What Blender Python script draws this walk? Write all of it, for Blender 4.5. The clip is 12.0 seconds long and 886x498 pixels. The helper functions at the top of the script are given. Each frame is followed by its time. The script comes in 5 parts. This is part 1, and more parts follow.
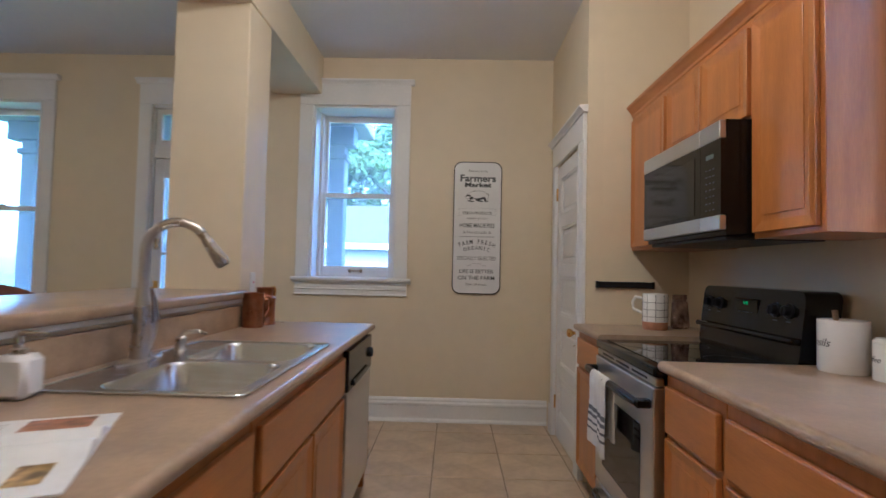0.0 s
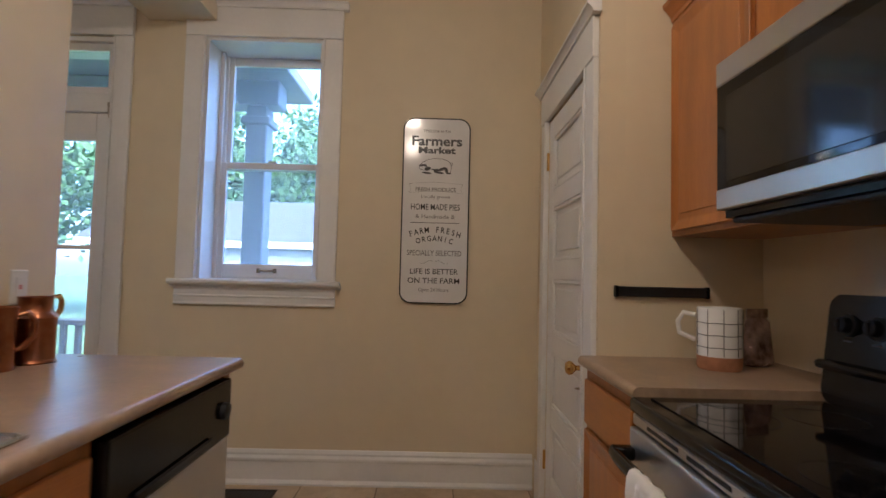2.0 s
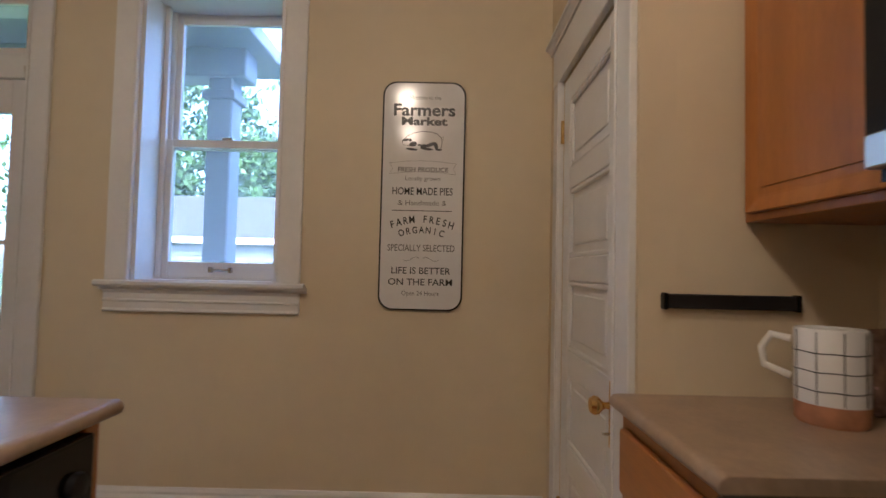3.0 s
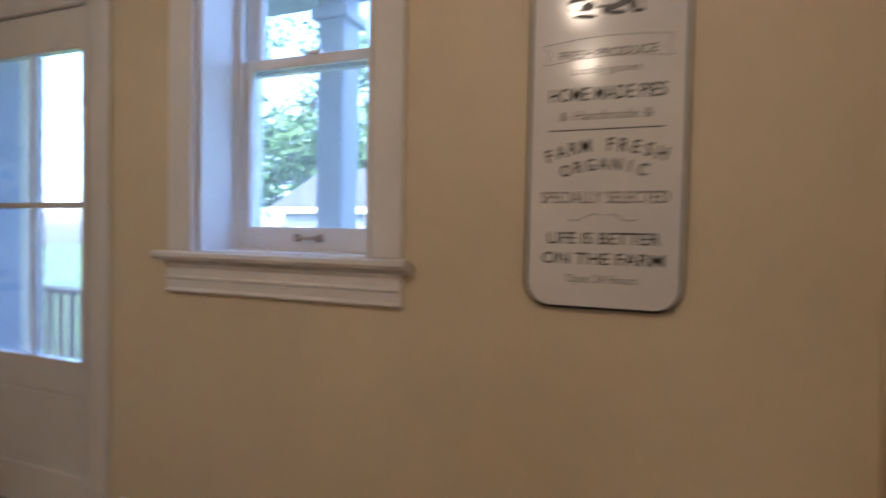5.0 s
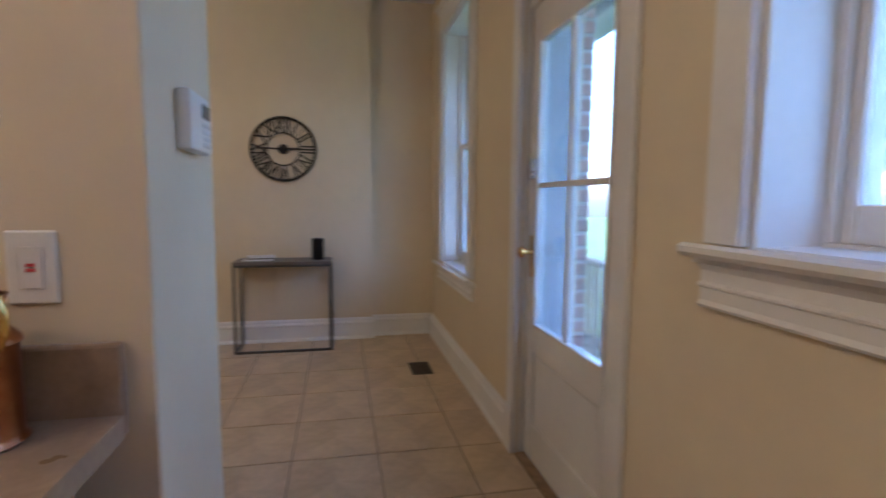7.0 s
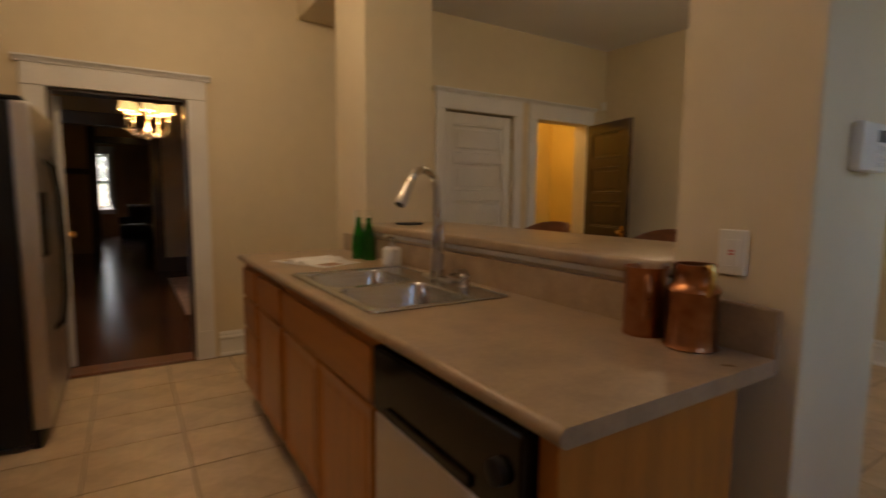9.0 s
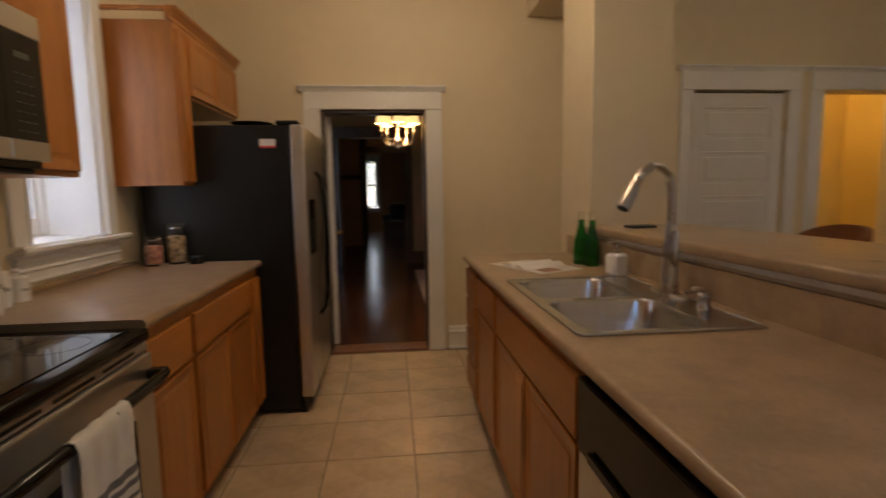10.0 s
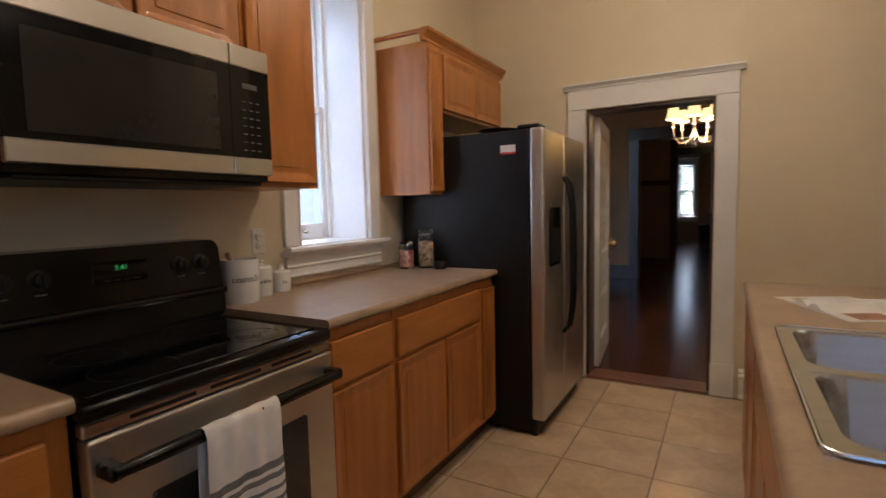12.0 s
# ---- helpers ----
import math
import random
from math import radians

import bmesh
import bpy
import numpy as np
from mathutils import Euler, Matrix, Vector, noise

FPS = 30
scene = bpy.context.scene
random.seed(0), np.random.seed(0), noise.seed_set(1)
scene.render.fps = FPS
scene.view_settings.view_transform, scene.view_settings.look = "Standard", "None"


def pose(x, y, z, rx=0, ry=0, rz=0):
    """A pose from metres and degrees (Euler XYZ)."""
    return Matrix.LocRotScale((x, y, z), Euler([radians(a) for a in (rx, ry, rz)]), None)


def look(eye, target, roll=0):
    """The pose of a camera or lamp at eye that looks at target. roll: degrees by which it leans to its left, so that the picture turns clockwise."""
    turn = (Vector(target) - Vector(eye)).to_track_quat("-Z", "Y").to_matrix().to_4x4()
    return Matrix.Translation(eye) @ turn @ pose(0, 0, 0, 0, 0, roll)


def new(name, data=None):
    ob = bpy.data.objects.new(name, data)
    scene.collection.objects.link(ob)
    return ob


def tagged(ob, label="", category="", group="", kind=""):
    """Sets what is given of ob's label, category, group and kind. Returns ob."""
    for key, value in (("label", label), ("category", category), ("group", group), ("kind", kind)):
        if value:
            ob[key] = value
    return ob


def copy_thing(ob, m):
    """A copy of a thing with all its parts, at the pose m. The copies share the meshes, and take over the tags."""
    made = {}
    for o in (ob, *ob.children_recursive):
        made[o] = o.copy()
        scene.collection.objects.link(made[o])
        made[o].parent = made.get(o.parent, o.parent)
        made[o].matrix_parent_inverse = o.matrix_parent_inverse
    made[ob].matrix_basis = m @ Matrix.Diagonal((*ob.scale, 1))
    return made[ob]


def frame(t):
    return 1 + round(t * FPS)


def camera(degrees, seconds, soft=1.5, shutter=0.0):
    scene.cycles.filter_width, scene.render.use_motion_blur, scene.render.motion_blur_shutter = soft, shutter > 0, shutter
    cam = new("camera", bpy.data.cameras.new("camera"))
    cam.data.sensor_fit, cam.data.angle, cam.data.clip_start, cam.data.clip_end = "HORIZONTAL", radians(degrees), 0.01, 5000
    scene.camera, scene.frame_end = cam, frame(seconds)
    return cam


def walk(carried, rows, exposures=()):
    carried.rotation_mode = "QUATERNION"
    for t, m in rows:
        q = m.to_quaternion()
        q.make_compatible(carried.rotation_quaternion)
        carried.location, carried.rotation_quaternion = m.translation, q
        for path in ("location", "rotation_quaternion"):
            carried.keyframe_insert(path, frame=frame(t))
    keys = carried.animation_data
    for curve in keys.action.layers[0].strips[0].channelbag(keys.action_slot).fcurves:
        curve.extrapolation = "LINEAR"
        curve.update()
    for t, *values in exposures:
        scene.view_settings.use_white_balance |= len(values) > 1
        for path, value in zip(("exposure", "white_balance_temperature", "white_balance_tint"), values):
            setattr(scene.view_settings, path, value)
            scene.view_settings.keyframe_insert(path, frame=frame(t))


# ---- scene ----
cam = camera(82.8, 12.0, shutter=0.5)
PATH = [
    (0, (0.933, 0.813, 1.287), (0.892, 2.811, 1.367), 1.3),
    (0.5, (0.976, 1.101, 1.287), (1.006, 3.099, 1.357), 1.3),
    (1, (1.013, 1.409, 1.284), (1.04, 3.408, 1.352), 1.3),
    (1.5, (1.053, 1.729, 1.268), (1.116, 3.727, 1.351), 1.3),
    (2, (1.146, 2.058, 1.266), (1.171, 4.055, 1.362), 1.4),
    (2.5, (1.261, 2.332, 1.283), (1.219, 4.33, 1.37), 1.2),
    (2.7, (1.243, 2.446, 1.281), (1.234, 4.444, 1.366), 1.3),
    (4.5, (1.358, 3.506, 1.308), (1.06, 5.484, 1.323), 1.0),
    (5, (1.191, 3.671, 1.274), (0.511, 5.551, 1.22), 1.2),
    (5.5, (1.031, 3.848, 1.3), (-0.199, 5.421, 1.195), 1.1),
    (6, (0.91, 3.969, 1.309), (-0.639, 5.222, 1.136), 0.6),
    (6.5, (0.753, 4.114, 1.309), (-1.045, 4.966, 1.11), 0.5),
    (7, (0.642, 4.229, 1.294), (-1.308, 4.631, 1.103), 0.5),
    (7.5, (0.568, 4.255, 1.274), (-1.405, 3.99, 1.083), 0.1),
    (7.7, (0.545, 4.228, 1.268), (-1.372, 3.691, 1.076), -0.1),
    (9.3, (1.09, 4.46, 1.322), (0.262, 2.648, 1.103), 0.2),
    (9.5, (1.075, 4.395, 1.322), (0.403, 2.525, 1.097), -0.3),
    (10, (0.909, 4.314, 1.349), (0.714, 2.336, 1.126), -0.9),
    (10.5, (0.803, 4.234, 1.357), (1.021, 2.258, 1.144), -1.4),
    (11, (0.735, 4.132, 1.345), (1.174, 2.191, 1.154), -1.0),
    (11.5, (0.687, 3.998, 1.344), (1.394, 2.136, 1.159), -1.3),
    (12, (0.542, 3.932, 1.338), (1.523, 2.198, 1.17), -1.3),
]
walk(cam, [(t, look(eye, target, roll)) for t, eye, target, roll in PATH],
     [(0.0, 4.62, 4350, 11), (1.5, 4.35, 4750, 14), (2.5, 4.2, 5000, 15), (4.5, 4.2, 5150, 16), (6.0, 4.45, 5000, 17), (7.7, 4.25, 5300, 15), (9.3, 3.55, 6900, 14), (10.0, 3.65, 6150, 14), (10.5, 3.7, 5950, 14), (12.0, 4.05, 5300, 14)])

# ---- light ----
world = bpy.data.worlds.new("sky")
world.use_nodes = True
scene.world = world
wn = world.node_tree.nodes
sky = wn.new("ShaderNodeTexSky")
sky.sky_type, sky.sun_disc = "NISHITA", False
sky.sun_elevation, sky.sun_rotation = radians(50), radians(150)
sky.air_density, sky.dust_density, sky.ozone_density = 1.0, 3.0, 1.0
world.node_tree.links.new(sky.outputs[0], wn["Background"].inputs[0])
wn["Background"].inputs[1].default_value = 0.15
sun = new("sun", bpy.data.lights.new("sun", "SUN"))
sun.data.energy, sun.data.angle, sun.data.color = 1.2, radians(20), (1, 0.97, 0.92)
sun.matrix_world = look((0, 0, 20), (math.sin(radians(150)) * -10, math.cos(radians(150)) * -10, 20 - 12))


def lamp(name, x, y, z, watts, colour, radius=0.06):
    ob = new(name, bpy.data.lights.new(name, "POINT"))
    ob.data.energy, ob.data.color, ob.data.shadow_soft_size = watts, colour, radius
    ob.location = (x, y, z)
    return ob


WARM = (1.0, 0.72, 0.42)
lamp("kitchen_bulb", 0.85, 2.75, 2.92, 1.3, WARM)
lamp("kitchen_bulb", 0.80, 1.55, 2.92, 1.3, WARM)
lamp("breakfast_bulb", -2.35, 2.25, 2.92, 1.1, WARM)
# unseen lamp without a fixture, added to brighten the yellow corridor walls
lamp("corridor_fill", -3.3, -0.7, 2.6, 1.2, (1, 0.7, 0.3))
for i in range(5):
    a = radians(72 * i + 20)
    lamp("chandelier_bulb", 0.83 + 0.19 * math.cos(a), -1.5 + 0.19 * math.sin(a), 2.19, 0.75, WARM, 0.03)


# ---- materials ----
def mat(name, col, rough=0.5, metal=0.0, var=0.08, scale=6.0, bump=0.0, bscale=60.0, stretch=(1, 1, 1), col2=None, fine=40.0,
        spec=0.5, rvar=0.08, coat=0.0, objvar=0.0, emit=None):
    """A principled surface with colour changing at two scales, a rough fine relief and uneven gloss."""
    m = bpy.data.materials.new(name)
    m.use_nodes = True
    nt = m.node_tree
    n, l = nt.nodes, nt.links
    p = n["Principled BSDF"]
    tc = n.new("ShaderNodeTexCoord")
    mp = n.new("ShaderNodeMapping")
    mp.inputs["Scale"].default_value = stretch
    l.new(tc.outputs["Object"], mp.inputs[0])
    a = n.new("ShaderNodeTexNoise")
    a.inputs["Scale"].default_value, a.inputs["Detail"].default_value = scale, 5
    b = n.new("ShaderNodeTexNoise")
    b.inputs["Scale"].default_value, b.inputs["Detail"].default_value = fine, 3
    l.new(mp.outputs[0], a.inputs[0]), l.new(mp.outputs[0], b.inputs[0])
    add = n.new("ShaderNodeMath")
    add.operation = "MULTIPLY_ADD"
    add.inputs[1].default_value = 0.4
    l.new(b.outputs[0], add.inputs[0]), l.new(a.outputs[0], add.inputs[2])
    ramp = n.new("ShaderNodeValToRGB")
    ramp.color_ramp.elements[0].position, ramp.color_ramp.elements[1].position = 0.5, 0.9
    lo = col2 or tuple(c * (1 - 2 * var) for c in col)
    hi = tuple(min(1, c * (1 + var)) for c in col)
    ramp.color_ramp.elements[0].color, ramp.color_ramp.elements[1].color = (*lo, 1), (*hi, 1)
    l.new(add.outputs[0], ramp.inputs[0])
    out = ramp.outputs[0]
    if objvar:
        oi = n.new("ShaderNodeObjectInfo")
        hsv = n.new("ShaderNodeHueSaturation")
        mr = n.new("ShaderNodeMapRange")
        mr.inputs[3].default_value, mr.inputs[4].default_value = 1 - objvar, 1 + objvar
        l.new(oi.outputs["Random"], mr.inputs[0]), l.new(mr.outputs[0], hsv.inputs["Value"])
        l.new(out, hsv.inputs["Color"])
        out = hsv.outputs[0]
    l.new(out, p.inputs["Base Color"])
    rr = n.new("ShaderNodeMapRange")
    rr.inputs[3].default_value, rr.inputs[4].default_value = max(0.02, rough - rvar), min(1, rough + rvar)
    l.new(a.outputs[0], rr.inputs[0]), l.new(rr.outputs[0], p.inputs["Roughness"])
    p.inputs["Metallic"].default_value = metal
    p.inputs["Specular IOR Level"].default_value = spec
    p.inputs["Coat Weight"].default_value = coat
    p.inputs["Coat Roughness"].default_value = 0.15
    if bump:
        c = n.new("ShaderNodeTexNoise")
        c.inputs["Scale"].default_value, c.inputs["Detail"].default_value = bscale, 4
        l.new(mp.outputs[0], c.inputs[0])
        bp = n.new("ShaderNodeBump")
        bp.inputs["Strength"].default_value, bp.inputs["Distance"].default_value = bump, 0.004
        l.new(c.outputs[0], bp.inputs["Height"]), l.new(bp.outputs[0], p.inputs["Normal"])
    if emit:
        p.inputs["Emission Color"].default_value = (*emit[:3], 1)
        p.inputs["Emission Strength"].default_value = emit[3]
    return m


def glass(name, tint=(1, 1, 1), rough=0.0):
    m = bpy.data.materials.new(name)
    m.use_nodes = True
    p = m.node_tree.nodes["Principled BSDF"]
    p.inputs["Base Color"].default_value = (*tint, 1)
    p.inputs["Transmission Weight"].default_value, p.inputs["Roughness"].default_value, p.inputs["IOR"].default_value = 1, rough, 1.45
    return m


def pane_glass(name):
    """Old window glass: tinted to dim the view, a little glossy, with window haze painted in as a whitish veil."""
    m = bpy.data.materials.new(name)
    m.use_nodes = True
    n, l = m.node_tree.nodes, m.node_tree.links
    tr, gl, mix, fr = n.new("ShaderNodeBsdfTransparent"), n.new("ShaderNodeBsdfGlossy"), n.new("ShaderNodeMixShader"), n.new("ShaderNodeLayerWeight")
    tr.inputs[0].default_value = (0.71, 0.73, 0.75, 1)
    # a translucent whitish layer, uneven by noise, imitates the glare in the panes
    haze_veil, haze_mix, noise, amount = n.new("ShaderNodeBsdfTranslucent"), n.new("ShaderNodeMixShader"), n.new("ShaderNodeTexNoise"), n.new("ShaderNodeMapRange")
    haze_veil.inputs[0].default_value = (0.90, 0.89, 0.86, 1)
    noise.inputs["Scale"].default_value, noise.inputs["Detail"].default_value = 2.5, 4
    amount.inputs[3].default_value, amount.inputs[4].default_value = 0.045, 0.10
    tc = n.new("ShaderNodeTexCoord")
    l.new(tc.outputs["Object"], noise.inputs[0]), l.new(noise.outputs[0], amount.inputs[0]), l.new(amount.outputs[0], haze_mix.inputs[0])
    l.new(tr.outputs[0], haze_mix.inputs[1]), l.new(haze_veil.outputs[0], haze_mix.inputs[2])
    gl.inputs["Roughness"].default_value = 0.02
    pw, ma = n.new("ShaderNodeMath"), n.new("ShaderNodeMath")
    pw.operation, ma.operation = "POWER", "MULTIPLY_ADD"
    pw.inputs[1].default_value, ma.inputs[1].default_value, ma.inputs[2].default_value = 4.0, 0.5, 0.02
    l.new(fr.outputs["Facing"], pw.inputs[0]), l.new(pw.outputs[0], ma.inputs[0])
    l.new(ma.outputs[0], mix.inputs[0]), l.new(haze_mix.outputs[0], mix.inputs[1]), l.new(gl.outputs[0], mix.inputs[2])
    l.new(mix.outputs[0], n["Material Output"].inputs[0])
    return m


M = dict(
    wall=mat("cream_paint", (0.70, 0.60, 0.42), 0.55, var=0.025, scale=1.3, bump=0.12, bscale=180, fine=9),
    white=mat("white_trim_paint", (0.78, 0.77, 0.75), 0.38, var=0.025, scale=3, bump=0.06, bscale=90),
    ceil=mat("ceiling_paint", (0.74, 0.735, 0.74), 0.75, var=0.02, scale=1.2, bump=0.15, bscale=140),
    maple=mat("honey_maple", (0.42, 0.160, 0.026), 0.36, var=0.10, scale=3.5, stretch=(6, 6, 0.7), bump=0.05, bscale=30, col2=(0.335, 0.120, 0.018), coat=0.25),
    maple_h=mat("honey_maple_drawer", (0.42, 0.160, 0.026), 0.36, var=0.10, scale=3.5, stretch=(0.7, 6, 6), bump=0.05, bscale=30, col2=(0.335, 0.120, 0.018), coat=0.25),
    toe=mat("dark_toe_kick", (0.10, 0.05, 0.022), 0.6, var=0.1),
    laminate=mat("tan_laminate", (0.39, 0.278, 0.175), 0.30, var=0.07, scale=9, fine=70, col2=(0.29, 0.205, 0.13), bump=0.02, bscale=200, rvar=0.05),
    tile=mat("beige_ceramic_tile", (0.61, 0.475, 0.315), 0.30, var=0.06, scale=4.5, fine=22, col2=(0.45, 0.335, 0.21), bump=0.10, bscale=25, objvar=0.05),
    grout=mat("grey_brown_grout", (0.28, 0.22, 0.155), 0.9, var=0.15, scale=10, bump=0.4, bscale=200),
    wood_floor=mat("dark_oak_floor", (0.075, 0.024, 0.010), 0.22, var=0.2, scale=5, stretch=(8, 0.6, 1), bump=0.04, objvar=0.25, coat=0.12),
    dark_wood=mat("dark_stained_wood", (0.045, 0.020, 0.010), 0.35, var=0.2, scale=4, stretch=(5, 5, 0.6), bump=0.06, coat=0.2),
    chair_wood=mat("brown_chair_wood", (0.20, 0.075, 0.03), 0.35, var=0.15, scale=5, stretch=(1, 6, 6), coat=0.2),
    steel=mat("brushed_stainless", (0.62, 0.60, 0.57), 0.36, 1.0, var=0.01, scale=3, rvar=0.0),
    steel_h=mat("brushed_stainless_rail", (0.62, 0.60, 0.57), 0.28, 1.0, var=0.01, scale=3, rvar=0.0),
    sink=mat("sink_steel", (0.60, 0.61, 0.62), 0.24, 1.0, var=0.05, scale=6, stretch=(1, 12, 12), bump=0.02, bscale=80),
    nickel=mat("brushed_nickel", (0.55, 0.50, 0.44), 0.28, 1.0, var=0.04, scale=9),
    chrome=mat("chrome", (0.75, 0.75, 0.76), 0.08, 1.0, var=0.02),
    black=mat("black_enamel", (0.006, 0.006, 0.006), 0.14, var=0.1, spec=0.3, scale=8, rvar=0.03),
    black_m=mat("black_textured_steel", (0.007, 0.007, 0.008), 0.42, spec=0.35, var=0.15, scale=5, bump=0.12, bscale=350),
    black_g=mat("black_glass", (0.004, 0.004, 0.005), 0.05, spec=0.35, var=0.05, rvar=0.02),
    oven_glass=mat("oven_window_glass", (0.020, 0.018, 0.016), 0.08, var=0.1, rvar=0.02),
    grey_print=mat("grey_print", (0.09, 0.09, 0.09), 0.5, var=0.05),
    copper=mat("hammered_copper", (0.40, 0.185, 0.088), 0.30, 1.0, var=0.12, scale=14, bump=0.12, bscale=45, col2=(0.30, 0.11, 0.045)),
    brass=mat("polished_brass", (0.75, 0.50, 0.17), 0.16, 1.0, var=0.06, scale=20),
    ceramic=mat("white_ceramic", (0.80, 0.785, 0.755), 0.20, var=0.02, scale=12),
    clay=mat("bare_terracotta", (0.42, 0.20, 0.10), 0.8, var=0.1, scale=30, bump=0.2),
    marble=mat("white_marble", (0.78, 0.77, 0.76), 0.25, var=0.08, scale=7, fine=18),
    cloth=mat("white_cotton", (0.74, 0.72, 0.68), 0.95, var=0.03, scale=15, bump=0.4, bscale=500),
    stripe=mat("grey_woven_stripe", (0.17, 0.17, 0.18), 0.95, var=0.1, scale=40, bump=0.4, bscale=500),
    paper=mat("magazine_paper", (0.78, 0.77, 0.76), 0.35, var=0.03, scale=10),
    photo=mat("printed_photo_brown", (0.38, 0.16, 0.08), 0.35, var=0.35, scale=25),
    photo2=mat("printed_photo_gold", (0.55, 0.36, 0.12), 0.35, var=0.4, scale=30),
    ink=mat("black_ink", (0.018, 0.016, 0.015), 0.35, var=0.1),
    grey_ink=mat("grey_ink", (0.16, 0.15, 0.14), 0.4, var=0.1),
    sign=mat("white_enamel_sign", (0.76, 0.75, 0.735), 0.12, var=0.02, scale=5, rvar=0.03, bump=0.015, bscale=8),
    plastic=mat("ivory_plastic", (0.76, 0.74, 0.68), 0.35, var=0.02),
    lcd=mat("grey_display", (0.10, 0.12, 0.11), 0.2, var=0.1),
    green_led=mat("green_display_digits", (0.02, 0.2, 0.03), 0.4, emit=(0.15, 1.0, 0.2, 0.015)),
    bottle=glass("green_bottle_glass", (0.09, 0.55, 0.13)),
    jar=glass("clear_jar_glass"),
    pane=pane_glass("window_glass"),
    sweets=mat("mixed_sweets", (0.65, 0.35, 0.18), 0.5, var=0.6, scale=45, col2=(0.35, 0.06, 0.10)),
    nuts=mat("oat_flakes", (0.62, 0.42, 0.20), 0.7, var=0.4, scale=60),
    foil=mat("foil_bag", (0.42, 0.30, 0.26), 0.25, 0.5, var=0.5, scale=18, col2=(0.10, 0.06, 0.05)),
    shade=mat("lit_cream_lampshade", (0.85, 0.62, 0.32), 0.8, emit=(1.0, 0.62, 0.22, 0.10)),
    dome=mat("lit_opal_glass", (0.9, 0.85, 0.75), 0.3, emit=(1.0, 0.80, 0.52, 0.35)),
    yellow=mat("yellow_paint", (0.72, 0.50, 0.12), 0.6, var=0.04, scale=2),
    clock_face=mat("clock_face_grey", (0.58, 0.55, 0.50), 0.6, var=0.1, scale=6),
    iron=mat("black_iron", (0.022, 0.020, 0.019), 0.45, 0.3, var=0.2, scale=12, bump=0.1),
    table_top=mat("grey_oak_tabletop", (0.16, 0.14, 0.125), 0.5, var=0.15, scale=4, stretch=(6, 0.7, 6)),
    iron_grey=mat("grey_steel_tube", (0.09, 0.088, 0.085), 0.4, 0.5, var=0.1),
    blue_siding=mat("blue_grey_siding_paint", (0.24, 0.27, 0.33), 0.6, var=0.05, scale=3),
    brick=mat("red_brick", (0.24, 0.088, 0.058), 0.9, var=0.2, scale=12, bump=0.5, bscale=90, objvar=0.2),
    mortar=mat("pale_mortar", (0.42, 0.38, 0.34), 0.95, var=0.1, bump=0.4),
    deck=mat("weathered_cedar", (0.30, 0.20, 0.12), 0.8, var=0.15, scale=5, stretch=(3, 3, 0.6), bump=0.2),
    pale_siding=mat("pale_blue_siding_paint", (0.50, 0.54, 0.60), 0.6, var=0.04, scale=3),
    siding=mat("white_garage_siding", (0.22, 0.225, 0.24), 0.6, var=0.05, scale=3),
    shingle=mat("grey_shingles", (0.055, 0.056, 0.06), 0.95, var=0.15, scale=8, bump=0.4, objvar=0.1),
    leaf=mat("green_leaves", (0.055, 0.12, 0.025), 0.6, var=0.4, scale=1.5, col2=(0.025, 0.06, 0.013)),
    bark=mat("tree_bark", (0.10, 0.075, 0.055), 0.95, var=0.2, scale=10, bump=0.6),
    grass=mat("lawn_grass", (0.07, 0.12, 0.03), 0.95, var=0.3, scale=2, bump=0.6),
    rug=mat("pink_beige_rug", (0.40, 0.27, 0.21), 0.95, var=0.2, scale=20, bump=0.4),
    leather=mat("dark_leather", (0.03, 0.02, 0.016), 0.5, var=0.15),
    tan_wall=mat("tan_dining_paint", (0.46, 0.29, 0.15), 0.6, var=0.03, scale=2),
    red_label=mat("red_print", (0.55, 0.05, 0.05), 0.5),
    vent=mat("brown_vent_metal", (0.06, 0.045, 0.035), 0.5, 0.3, var=0.15),
)

# ---- building blocks ----


def thing(name, m=None, label="", category="", group="", kind=""):
    """An Empty at the base of a thing; its parts are built in its own axes."""
    ob = new(name)
    ob.empty_display_size = 0.1
    ob.matrix_world = m or Matrix()
    return tagged(ob, label, category, group, kind)


def mesh_ob(name, bm, material, smooth=False):
    me = bpy.data.meshes.new(name)
    bm.to_mesh(me)
    bm.free()
    mats = material if isinstance(material, (list, tuple)) else [material]
    for x in mats:
        me.materials.append(x)
    if smooth:
        for f in me.polygons:
            f.use_smooth = True
        me.set_sharp_from_angle(angle=radians(smooth if smooth > 1 else 38))
    return new(name, me)


def part(name, bm, material, parent, label="", smooth=False):
    ob = mesh_ob(name, bm, material, smooth)
    ob.parent = parent
    return tagged(ob, label)


def whole(name, bm, material, label, category, m=None, group="", kind="", smooth=False):
    ob = mesh_ob(name, bm, material, smooth)
    if m:
        ob.matrix_world = m
    return tagged(ob, label, category, group, kind)


def box(x0, y0, z0, x1, y1, z1, bev=0.0, bm=None, seg=1):
    """A block between two corners, its edges rounded by bev."""
    own = bm is None or bev
    b = bmesh.new() if own else bm
    geo = bmesh.ops.create_cube(b, size=1, matrix=Matrix.Translation(((x0 + x1) / 2, (y0 + y1) / 2, (z0 + z1) / 2)) @ Matrix.Diagonal((abs(x1 - x0), abs(y1 - y0), abs(z1 - z0), 1)))
    if bev:
        bmesh.ops.bevel(b, geom=b.edges[:], offset=bev, segments=seg, affect="EDGES", profile=0.5)
    if bm is not None and own:
        merge(bm, b)
        return bm
    return b


